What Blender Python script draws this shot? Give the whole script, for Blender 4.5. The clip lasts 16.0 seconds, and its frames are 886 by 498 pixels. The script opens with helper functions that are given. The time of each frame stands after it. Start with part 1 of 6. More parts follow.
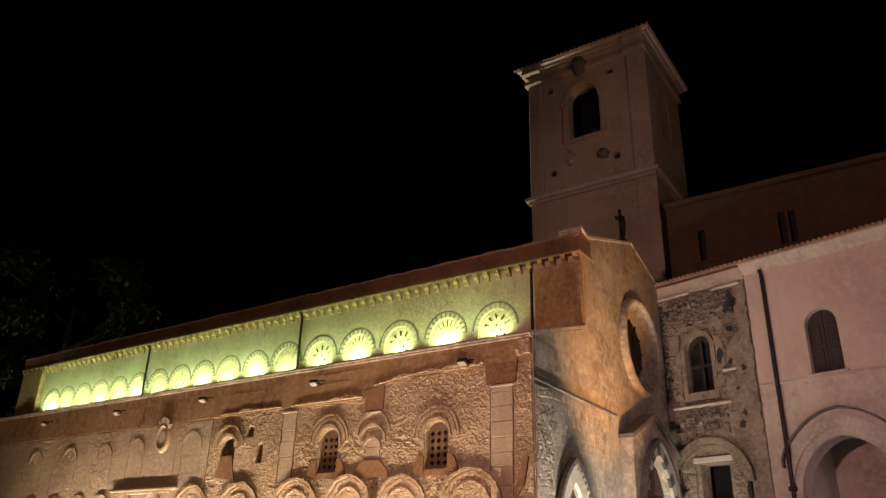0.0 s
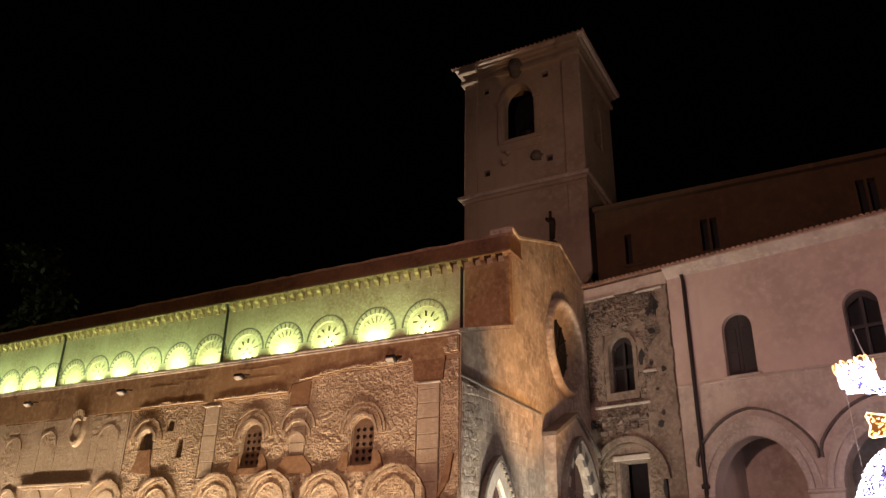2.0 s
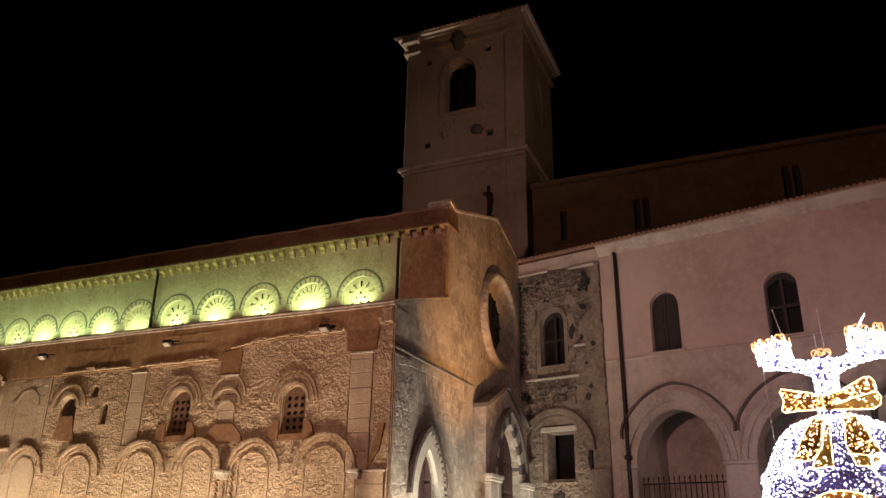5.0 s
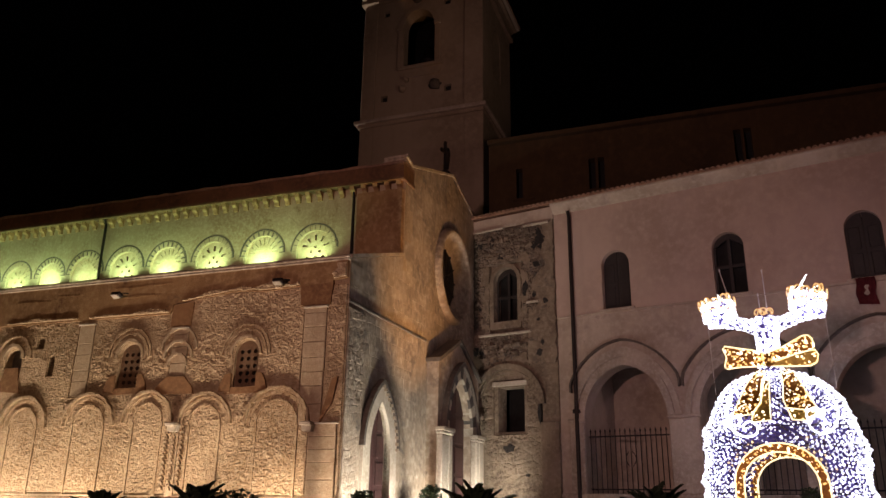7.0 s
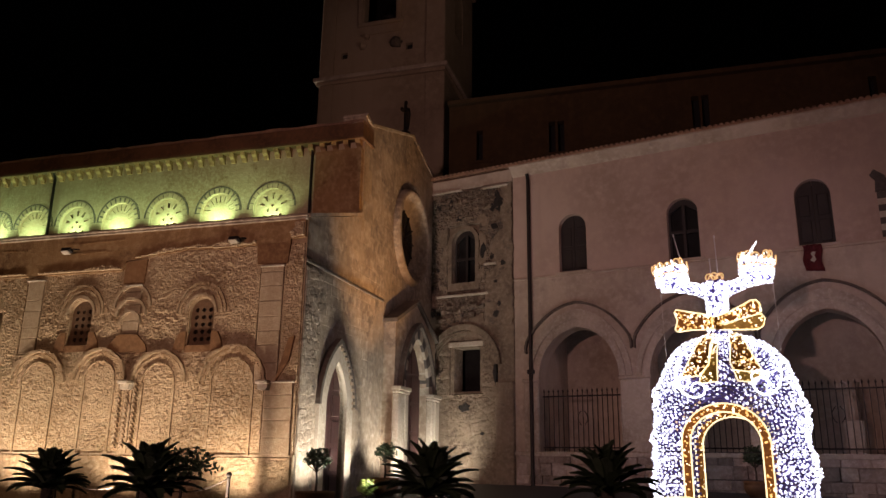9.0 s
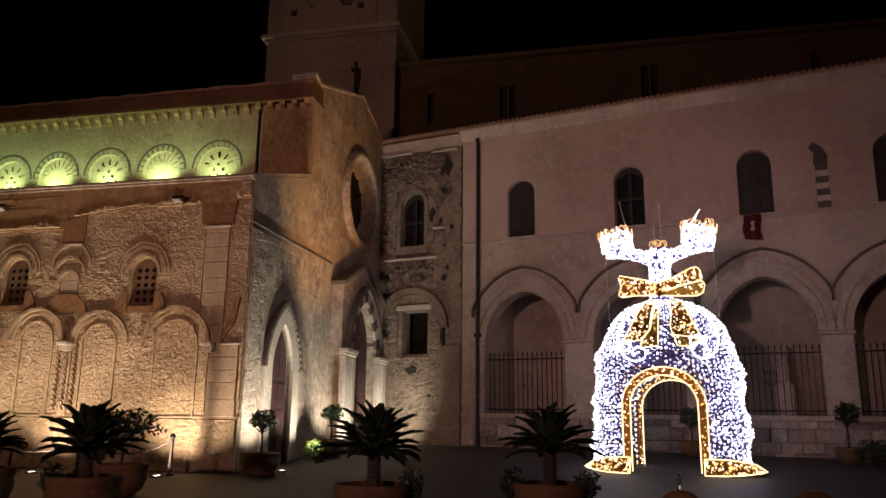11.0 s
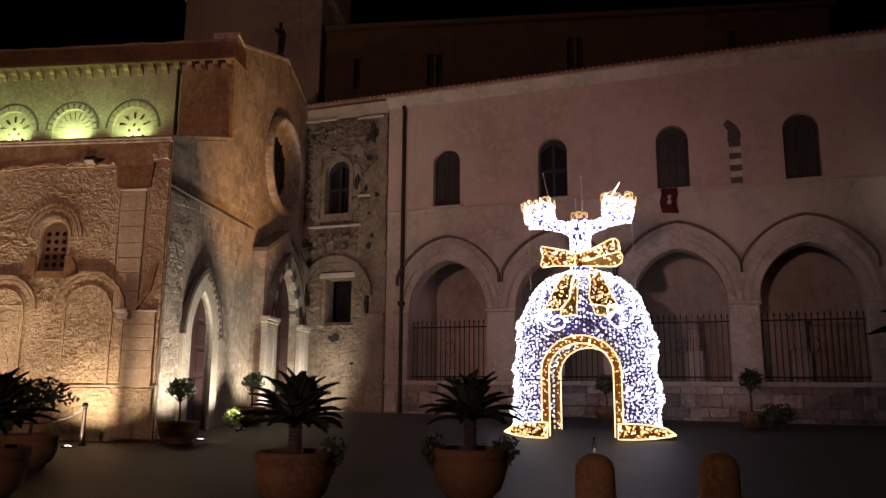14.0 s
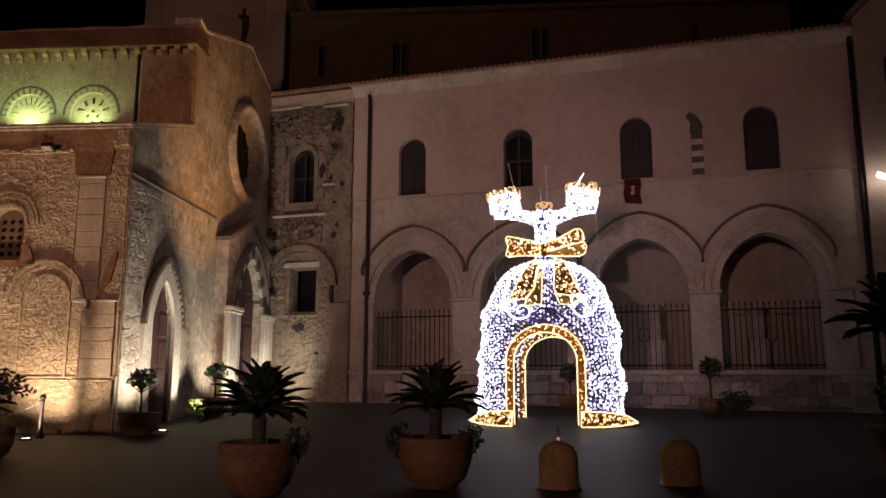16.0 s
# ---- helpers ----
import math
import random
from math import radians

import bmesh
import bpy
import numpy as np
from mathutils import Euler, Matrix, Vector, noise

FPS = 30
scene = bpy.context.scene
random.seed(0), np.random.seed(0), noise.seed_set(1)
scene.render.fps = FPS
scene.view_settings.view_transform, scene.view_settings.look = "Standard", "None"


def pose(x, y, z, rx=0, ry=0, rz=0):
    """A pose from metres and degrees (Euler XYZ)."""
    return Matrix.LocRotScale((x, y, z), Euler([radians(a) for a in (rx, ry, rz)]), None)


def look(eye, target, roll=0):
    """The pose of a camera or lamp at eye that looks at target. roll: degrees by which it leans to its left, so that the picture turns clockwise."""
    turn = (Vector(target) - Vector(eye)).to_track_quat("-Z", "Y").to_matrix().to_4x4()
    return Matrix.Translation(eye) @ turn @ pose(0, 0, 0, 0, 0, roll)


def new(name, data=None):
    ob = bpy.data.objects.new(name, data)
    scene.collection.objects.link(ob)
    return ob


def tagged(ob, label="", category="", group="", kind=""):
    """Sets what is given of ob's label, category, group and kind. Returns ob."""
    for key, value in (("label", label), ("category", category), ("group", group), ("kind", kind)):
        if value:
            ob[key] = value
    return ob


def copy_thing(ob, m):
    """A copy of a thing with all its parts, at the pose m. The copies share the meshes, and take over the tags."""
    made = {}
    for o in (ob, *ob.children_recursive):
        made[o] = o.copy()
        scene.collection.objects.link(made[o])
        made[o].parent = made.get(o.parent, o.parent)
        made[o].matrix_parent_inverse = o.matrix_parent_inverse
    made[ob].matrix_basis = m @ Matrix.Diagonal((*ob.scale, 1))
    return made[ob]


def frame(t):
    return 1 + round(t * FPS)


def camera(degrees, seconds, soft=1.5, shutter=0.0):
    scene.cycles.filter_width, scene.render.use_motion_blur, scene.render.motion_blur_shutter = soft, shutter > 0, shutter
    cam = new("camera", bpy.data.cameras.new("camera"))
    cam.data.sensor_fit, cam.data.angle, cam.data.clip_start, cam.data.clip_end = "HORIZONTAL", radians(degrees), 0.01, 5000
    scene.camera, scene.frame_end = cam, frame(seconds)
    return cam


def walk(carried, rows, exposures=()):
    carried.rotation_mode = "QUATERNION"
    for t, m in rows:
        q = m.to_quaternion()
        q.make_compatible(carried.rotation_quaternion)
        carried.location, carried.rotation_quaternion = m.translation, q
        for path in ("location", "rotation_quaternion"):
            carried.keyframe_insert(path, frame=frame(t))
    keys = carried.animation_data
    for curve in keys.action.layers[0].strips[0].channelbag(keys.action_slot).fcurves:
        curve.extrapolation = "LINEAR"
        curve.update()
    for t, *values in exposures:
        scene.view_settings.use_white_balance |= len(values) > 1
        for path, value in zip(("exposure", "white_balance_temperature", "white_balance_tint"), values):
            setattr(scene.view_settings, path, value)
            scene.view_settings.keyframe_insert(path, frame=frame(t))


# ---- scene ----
cam = camera(60.0, 16.0)
EYE = (0.0, 0.0, 1.6)
PATH = [  # seconds, yaw, pitch, roll
    (0.0, -0.100, 23.526, -1.420),
    (0.5, -1.088, 23.544, -1.192),
    (1.0, -2.470, 23.504, -1.212),
    (1.5, -3.972, 23.471, -1.144),
    (2.0, -5.506, 23.397, -1.082),
    (2.5, -6.589, 23.291, -0.886),
    (3.0, -7.528, 23.128, -0.878),
    (3.5, -8.124, 22.769, -0.880),
    (4.0, -8.797, 22.396, -0.928),
    (6.5, -13.250, 19.044, -0.809),
    (7.0, -13.981, 18.129, -0.743),
    (7.5, -14.616, 17.347, -0.742),
    (8.0, -15.468, 16.520, -0.863),
    (8.5, -16.279, 15.864, -0.798),
    (9.0, -17.206, 15.269, -0.747),
    (9.5, -18.136, 14.708, -0.752),
    (12.0, -22.965, 11.714, -0.599),
    (12.5, -23.796, 11.562, -0.534),
    (13.0, -24.785, 11.311, -0.505),
    (13.5, -25.789, 10.916, -0.467),
    (14.0, -26.788, 10.317, -0.414),
    (14.5, -27.499, 9.884, -0.368),
    (15.0, -28.170, 9.720, -0.337),
    (15.5, -28.795, 9.637, -0.351),
    (16.0, -29.347, 9.554, -0.112),
]
walk(cam, [(t, pose(*EYE, 90 + p, r, y)) for t, y, p, r in PATH],
     exposures=[(0, -0.17), (2, -0.17), (4, -0.38), (7, -1.04), (10, -1.2), (16, -1.25)])

# ---------- light ----------
world = bpy.data.worlds.new("night_sky")
world.use_nodes = True
scene.world = world
world.node_tree.nodes["Background"].inputs[0].default_value = (0.55, 0.42, 0.38, 1)
world.node_tree.nodes["Background"].inputs[1].default_value = 0.0005


def lamp(name, kind, where, power, colour, target=None, size=0.2, spot=70, blend=0.8):
    data = bpy.data.lights.new(name, kind)
    data.energy, data.color = power, colour
    if kind == "AREA":
        data.size = size
    else:
        data.shadow_soft_size = size
    if kind == "SPOT":
        data.spot_size, data.spot_blend = radians(spot), blend
    ob = new(name, data)
    ob.matrix_world = look(where, target) if target is not None else Matrix.Translation(where)
    return ob


# ---------- plan ----------
def bearing(b, d, z=0.0):
    return Vector((math.sin(radians(b)) * d, math.cos(radians(b)) * d, z))


def wall_frame(origin, b):
    """x along the wall to the right (compass bearing b), y into the wall, z up."""
    x = Vector((math.sin(radians(b)), math.cos(radians(b)), 0))
    z = Vector((0, 0, 1))
    y = z.cross(x)
    m = Matrix((x, y, z)).transposed().to_4x4()
    m.translation = origin
    return m


AXIS = 33.74                                   # the facade runs along this bearing
CORNER = bearing(6.6, 20.0)
FLANK = wall_frame(CORNER, AXIS + 90)          # x < 0
FACADE = wall_frame(CORNER, AXIS)              # x from 0 to 11.07
NAVE = wall_frame(FACADE @ Vector((3.6, 0, 0)), AXIS + 90)
JOIN = FACADE @ Vector((11.07, 0, 0))
PALACE = wall_frame(JOIN, 136.63)
TOWER = wall_frame(bearing(16.8, 36.0), AXIS + 90)   # x from -7 to 0
LOFT = wall_frame(bearing(AXIS, 31.0), AXIS + 90)


def ground_z(x, y):
    s = x * math.sin(radians(33)) + y * math.cos(radians(33))
    k = min(max((s - 11.0) / 16.0, 0.0), 1.0)
    return 0.72 * (k * 0.85 + 0.15 * k * k * (3 - 2 * k))


def on_ground(m, x, y):
    p = m @ Vector((x, y, 0))
    return Vector((p.x, p.y, ground_z(p.x, p.y)))


# ---------- mesh helpers ----------
from mathutils.geometry import delaunay_2d_cdt


def inside(p, loop):
    c, j = False, len(loop) - 1
    for i in range(len(loop)):
        (xi, yi), (xj, yj) = loop[i], loop[j]
        if (yi > p[1]) != (yj > p[1]) and p[0] < (xj - xi) * (p[1] - yi) / (yj - yi) + xi:
            c = not c
        j = i
    return c


def slab(bm, outer, holes=(), y0=0.0, y1=0.3):
    """A plate in the x-z plane with holes, from depth y0 (front) to y1."""
    loops = [list(outer)] + [list(h) for h in holes]
    pts, edges = [], []
    for l in loops:
        s = len(pts)
        pts += [Vector(p) for p in l]
        edges += [(s + i, s + (i + 1) % len(l)) for i in range(len(l))]
    v, e, f, *_ = delaunay_2d_cdt(pts, edges, [], 0, 1e-5)
    front = [bm.verts.new((p.x, y0, p.y)) for p in v]
    back = [bm.verts.new((p.x, y1, p.y)) for p in v]
    used = {}
    for face in f:
        c = sum((v[i] for i in face), Vector((0, 0))) / len(face)
        if not inside(c, loops[0]) or any(inside(c, h) for h in loops[1:]):
            continue
        a, b, d = face[:3]
        cross = (v[b] - v[a]).cross(v[d] - v[a])
        face = list(face) if cross > 0 else list(face)[::-1]
        bm.faces.new([front[i] for i in face])
        bm.faces.new([back[i] for i in reversed(face)])
        for i in range(len(face)):
            k = (face[i], face[(i + 1) % len(face)])
            used[k] = used.get(k, 0) + 1
    for (i, j) in list(used):
        if (j, i) not in used:
            bm.faces.new((front[j], front[i], back[i], back[j]))
    for q in front + back:
        if not q.link_faces:
            bm.verts.remove(q)


def box(bm, x0, x1, y0, y1, z0, z1, bevel=0.0):
    v = [bm.verts.new((x, y, z)) for x in (x0, x1) for y in (y0, y1) for z in (z0, z1)]
    fs = [bm.faces.new([v[i] for i in q]) for q in ((0, 1, 3, 2), (4, 6, 7, 5), (0, 4, 5, 1), (2, 3, 7, 6), (0, 2, 6, 4), (1, 5, 7, 3))]
    if bevel:
        bmesh.ops.bevel(bm, geom=list({e for f in fs for e in f.edges}), offset=bevel, segments=1, affect="EDGES")


def lathe(bm, profile, segs=24, centre=(0, 0, 0), sx=1.0, sy=1.0):
    rings = []
    for r, z in profile:
        rings.append([bm.verts.new((centre[0] + sx * r * math.cos(2 * math.pi * i / segs), centre[1] + sy * r * math.sin(2 * math.pi * i / segs), centre[2] + z)) for i in range(segs)])
    for a, b in zip(rings, rings[1:]):
        for i in range(segs):
            bm.faces.new((a[i], a[(i + 1) % segs], b[(i + 1) % segs], b[i]))
    if profile[0][0] > 1e-4:
        bm.faces.new(rings[0][::-1])
    if profile[-1][0] > 1e-4:
        bm.faces.new(rings[-1])


def tube(bm, path, r, segs=6, closed=False):
    path = [Vector(p) for p in path]
    rad = r if isinstance(r, (list, tuple)) else [r] * len(path)
    rings = []
    n = len(path)
    for i, p in enumerate(path):
        a = path[(i - 1) % n] if closed or i else path[0]
        b = path[(i + 1) % n] if closed or i < n - 1 else path[-1]
        d = (b - a).normalized()
        u = d.cross(Vector((0, 0, 1)) if abs(d.z) < 0.95 else Vector((1, 0, 0))).normalized()
        w = u.cross(d)
        rings.append([bm.verts.new(p + (u * math.cos(2 * math.pi * k / segs) + w * math.sin(2 * math.pi * k / segs)) * rad[i]) for k in range(segs)])
    pairs = list(zip(rings, rings[1:])) + ([(rings[-1], rings[0])] if closed else [])
    for a, b in pairs:
        for k in range(segs):
            bm.faces.new((a[k], a[(k + 1) % segs], b[(k + 1) % segs], b[k]))
    if not closed:
        bm.faces.new(rings[0][::-1])
        bm.faces.new(rings[-1])


def arch(x0, x1, z0, spring, top, n=14, point=0.0):
    """A closed loop: an opening with a round or (point > 0) pointed head."""
    c, w, h = (x0 + x1) / 2, (x1 - x0) / 2, top - spring
    out = [(x0, z0), (x1, z0)]
    out += [p for p in arc(c, w, spring, h, n, point)]
    return out


def arc(c, w, spring, h, n=14, point=0.0):
    """Points from right to left over an arch head."""
    out = []
    for i in range(n + 1):
        a = math.pi * i / n
        x, z = math.cos(a), math.sin(a)
        zz = z * (1 - point) + point * (1 - abs(x)) ** 0.62
        out.append((c + w * x, spring + h * zz))
    return out


def mesh_object(name, bm, material, smooth=False):
    me = bpy.data.meshes.new(name)
    bm.normal_update()
    bmesh.ops.recalc_face_normals(bm, faces=bm.faces)
    bm.to_mesh(me)
    bm.free()
    me.materials.append(material)
    if smooth:
        for p in me.polygons:
            p.use_smooth = True
    return new(name, me)


def part(name, bm, material, parent, label="", smooth=False):
    ob = mesh_object(name, bm, material, smooth)
    ob.parent = parent
    if label:
        tagged(ob, label)
    return ob


def thing(name, m, label, category, group="", kind=""):
    ob = new(name)
    ob.empty_display_size = 0.3
    ob.matrix_world = m
    return tagged(ob, label, category, group, kind)


def under(name, m, parent):
    """A placed but empty part that carries pieces."""
    ob = new(name)
    ob.parent = parent
    ob.matrix_basis = m
    return ob


# ---------- materials ----------
def ramp_mix(nt, fac, a, b):
    n = nt.nodes.new("ShaderNodeMix")
    n.data_type = "RGBA"
    nt.links.new(fac, n.inputs[0])
    for sock, v in ((n.inputs[6], a), (n.inputs[7], b)):
        if isinstance(v, tuple):
            sock.default_value = (*v, 1)
        else:
            nt.links.new(v, sock)
    return n.outputs[2]


def noise_fac(nt, coord, scale, detail=4, lo=0.4, hi=0.6, rough=0.6, stretch=None):
    if stretch:
        mp = nt.nodes.new("ShaderNodeMapping")
        mp.inputs[3].default_value = stretch
        nt.links.new(coord, mp.inputs[0])
        coord = mp.outputs[0]
    n = nt.nodes.new("ShaderNodeTexNoise")
    n.inputs["Scale"].default_value, n.inputs["Detail"].default_value, n.inputs["Roughness"].default_value = scale, detail, rough
    nt.links.new(coord, n.inputs["Vector"])
    m = nt.nodes.new("ShaderNodeMapRange")
    m.inputs[1].default_value, m.inputs[2].default_value = lo, hi
    nt.links.new(n.outputs[0], m.inputs[0])
    return m.outputs[0], n.outputs[0]


def surface(name, base, dark, light=None, big=0.5, fine=9.0, rough=0.9, bump=0.3, bump_scale=14.0, bump_dist=0.03, metal=0.0, streak=0.0, stain=None, jitter=0.0, stain_lo=0.56):
    """Grain, patches, streaks and relief at real size, in the thing's own coordinates."""
    mat = bpy.data.materials.new(name)
    mat.use_nodes = True
    nt = mat.node_tree
    bsdf = nt.nodes["Principled BSDF"]
    bsdf.inputs["Roughness"].default_value, bsdf.inputs["Metallic"].default_value = rough, metal
    geo = nt.nodes.new("ShaderNodeNewGeometry")
    co = geo.outputs["Position"]
    f1, _ = noise_fac(nt, co, big, 5, 0.38, 0.62)
    col = ramp_mix(nt, f1, base, dark)
    f2, raw = noise_fac(nt, co, fine, 6, 0.45, 0.75)
    col = ramp_mix(nt, f2, col, light or tuple(min(1, c * 1.25) for c in base))
    if streak:
        f3, _ = noise_fac(nt, co, 2.2, 5, 0.52, 0.75, stretch=(1, 1, 0.12))
        s = nt.nodes.new("ShaderNodeMath")
        s.operation = "MULTIPLY"
        s.inputs[1].default_value = streak
        nt.links.new(f3, s.inputs[0])
        col = ramp_mix(nt, s.outputs[0], col, dark)
    if stain:
        f4, _ = noise_fac(nt, co, 1.1, 8, stain_lo, stain_lo + 0.1, 0.7)
        col = ramp_mix(nt, f4, col, stain)
    if jitter:
        oi = nt.nodes.new("ShaderNodeObjectInfo")
        hsv = nt.nodes.new("ShaderNodeHueSaturation")
        mr = nt.nodes.new("ShaderNodeMapRange")
        mr.inputs[3].default_value, mr.inputs[4].default_value = 1 - jitter, 1 + jitter
        nt.links.new(oi.outputs["Random"], mr.inputs[0])
        nt.links.new(mr.outputs[0], hsv.inputs["Value"])
        nt.links.new(col, hsv.inputs["Color"])
        col = hsv.outputs[0]
    nt.links.new(col, bsdf.inputs["Base Color"])
    if bump:
        _, b1 = noise_fac(nt, co, bump_scale, 8, rough=0.65)
        bn = nt.nodes.new("ShaderNodeBump")
        bn.inputs["Strength"].default_value, bn.inputs["Distance"].default_value = bump, bump_dist
        nt.links.new(b1, bn.inputs["Height"])
        nt.links.new(bn.outputs[0], bsdf.inputs["Normal"])
    return mat


def glow(name, colour, strength):
    mat = bpy.data.materials.new(name)
    mat.use_nodes = True
    b = mat.node_tree.nodes["Principled BSDF"]
    b.inputs["Base Color"].default_value = (0.6, 0.6, 0.6, 1)
    b.inputs["Emission Color"].default_value, b.inputs["Emission Strength"].default_value = (*colour, 1), strength
    return mat


RUBBLE = surface("rubble_limestone", (0.42, 0.295, 0.18), (0.29, 0.19, 0.105), (0.52, 0.40, 0.27), 0.6, 9, 0.95, 0.9, 14, 0.05, stain=(0.20, 0.115, 0.055), stain_lo=0.62)
ASHLAR_WARM = surface("dressed_limestone", (0.44, 0.33, 0.22), (0.32, 0.22, 0.135), (0.50, 0.40, 0.28), 0.5, 10, 0.92, 0.7, 12, 0.03, streak=0.5, stain=(0.25, 0.16, 0.085), stain_lo=0.6)
PLASTER_OCHRE = surface("ochre_plaster", (0.33, 0.19, 0.085), (0.20, 0.105, 0.045), (0.42, 0.27, 0.14), 0.5, 6, 0.9, 0.5, 10, 0.03, streak=0.7, stain=(0.13, 0.06, 0.025), stain_lo=0.57)
FACADE_STONE = surface("facade_stone", (0.40, 0.31, 0.225), (0.25, 0.19, 0.14), (0.54, 0.45, 0.35), 0.9, 5, 0.92, 0.65, 9, 0.035, streak=0.6, stain=(0.17, 0.135, 0.11), stain_lo=0.57, jitter=0.14)
PORTAL_STONE = surface("portal_stone", (0.50, 0.43, 0.35), (0.34, 0.28, 0.21), (0.58, 0.51, 0.42), 0.8, 12, 0.85, 0.4, 16, 0.02, streak=0.6, stain=(0.24, 0.19, 0.14), stain_lo=0.62)
RUIN_STONE = surface("old_grey_masonry", (0.21, 0.155, 0.11), (0.10, 0.074, 0.053), (0.30, 0.235, 0.18), 0.9, 7, 0.95, 0.9, 9, 0.06, streak=0.4, stain=(0.085, 0.07, 0.06), stain_lo=0.53, jitter=0.25)
PINK = surface("pink_plaster", (0.50, 0.37, 0.305), (0.38, 0.27, 0.215), (0.51, 0.38, 0.31), 0.22, 4, 0.9, 0.12, 12, 0.012, streak=0.35)
PALE_STONE = surface("pale_band_plaster", (0.50, 0.405, 0.325), (0.34, 0.265, 0.205), (0.52, 0.425, 0.345), 0.4, 5, 0.9, 0.3, 10, 0.02, streak=0.4, stain=(0.30, 0.23, 0.20), stain_lo=0.6)
ARCH_STONE = surface("arcade_stone", (0.45, 0.375, 0.305), (0.31, 0.255, 0.20), (0.53, 0.455, 0.38), 0.9, 9, 0.9, 0.4, 14, 0.02, streak=0.4)
TOWER_PLASTER = surface("tower_plaster", (0.37, 0.28, 0.20), (0.26, 0.19, 0.13), (0.38, 0.29, 0.21), 0.25, 3, 0.9, 0.2, 8, 0.02, streak=0.4)
# brown plaster darkened to stand in for floodlight not reaching the rear building
DARK_PLASTER = surface("dim_brown_plaster", (0.064, 0.035, 0.0125), (0.04, 0.021, 0.0075), None, 0.3, 3, 0.95, 0.2, 6, 0.02, streak=0.5)
TILE = surface("terracotta_tile", (0.30, 0.17, 0.11), (0.18, 0.10, 0.07), None, 1.2, 9, 0.9, 0.4, 12, 0.02, jitter=0.2)
# near-black for the rose glass, and for sheets that imitate unlit rooms
DARK = surface("black_shade_and_glass", (0.012, 0.010, 0.010), (0.006, 0.005, 0.005), None, 1, 5, 0.9, 0.0)
SHUTTER = surface("dark_wood_shutter", (0.026, 0.02, 0.018), (0.016, 0.012, 0.011), None, 1.5, 20, 0.6, 0.2, 30, 0.01)
DOOR_WOOD = surface("reddish_door_wood", (0.055, 0.019, 0.017), (0.03, 0.011, 0.010), None, 1.5, 15, 0.6, 0.25, 25, 0.01, streak=0.5)
IRON = surface("dark_iron", (0.03, 0.022, 0.02), (0.02, 0.015, 0.013), None, 3, 20, 0.55, 0.2, 40, 0.005, metal=0.6)
PAVING = surface("dark_paving", (0.034, 0.031, 0.031), (0.022, 0.020, 0.020), (0.046, 0.042, 0.041), 0.4, 5, 0.62, 0.5, 9, 0.012, stain=(0.016, 0.015, 0.015), stain_lo=0.57)
TERRACOTTA = surface("terracotta_pot", (0.17, 0.088, 0.034), (0.10, 0.05, 0.022), None, 1.5, 12, 0.8, 0.2, 18, 0.008, streak=0.4)
BOLLARD_STONE = surface("yellowish_cast_stone", (0.48, 0.29, 0.11), (0.32, 0.19, 0.08), None, 2, 14, 0.85, 0.25, 24, 0.008, streak=0.4)
SOIL = surface("soil", (0.03, 0.022, 0.016), (0.02, 0.014, 0.01), None, 3, 12, 1, 0.6, 20, 0.02)
PALM = surface("palm_leaf", (0.022, 0.034, 0.014), (0.013, 0.02, 0.009), None, 2, 10, 0.5, 0.0)
LEAF = surface("shrub_leaf", (0.034, 0.056, 0.022), (0.02, 0.033, 0.013), None, 2, 10, 0.55, 0.0)
BARK = surface("bark", (0.06, 0.045, 0.035), (0.035, 0.026, 0.02), None, 3, 14, 0.95, 0.6, 18, 0.02)
NET = surface("violet_tinsel_net", (0.12, 0.09, 0.34), (0.06, 0.045, 0.18), None, 4, 30, 0.5, 0.3, 40, 0.01)
GOLD_NET = surface("gold_tinsel_net", (0.29, 0.135, 0.02), (0.16, 0.07, 0.012), None, 4, 30, 0.4, 0.4, 40, 0.01, metal=0.5)
PALE_GOLD = surface("pale_gold_tinsel", (0.42, 0.29, 0.07), (0.26, 0.17, 0.035), None, 4, 30, 0.4, 0.4, 40, 0.01, metal=0.4)
CREAM_ROD = surface("pale_plastic_rod", (0.62, 0.60, 0.62), (0.5, 0.48, 0.5), None, 3, 20, 0.3, 0.0)
RED_CLOTH = surface("dark_red_cloth", (0.16, 0.02, 0.025), (0.10, 0.012, 0.016), None, 3, 20, 0.9, 0.2, 20, 0.01)
WHITE_LED = glow("white_bulb", (0.80, 0.79, 1.0), 6.4)
GOLD_LED = glow("gold_bulb", (1.0, 0.58, 0.15), 3.6)
CREAM_LED = glow("cream_bulb", (1.0, 0.86, 0.62), 8.0)
AMBER_ROPE = glow("amber_rope_light", (1.0, 0.50, 0.12), 2.4)
GOLD_ROPE = glow("gold_rope_light", (1.0, 0.80, 0.42), 4.6)
WHITE_ROPE = glow("white_rope_light", (0.92, 0.94, 1.0), 8.0)
LENS_LIT = glow("lit_lamp_glass", (1.0, 0.95, 0.85), 30.0)
LATTICE_STONE = surface("brown_lattice_stone", (0.16, 0.09, 0.05), (0.10, 0.055, 0.03), None, 2, 14, 0.95, 0.3, 20, 0.01)
# weathered black stone, which also paints shade on hood moulds and gallery ceiling
DARK_STONE = surface("blackened_stone_and_shade", (0.13, 0.105, 0.085), (0.075, 0.06, 0.05), None, 0.9, 9, 0.95, 0.5, 12, 0.03, streak=0.4)
ROOF_BAND = surface("brown_roof_plaster", (0.15, 0.075, 0.035), (0.08, 0.04, 0.02), None, 0.8, 6, 0.95, 0.4, 10, 0.02, streak=0.5)
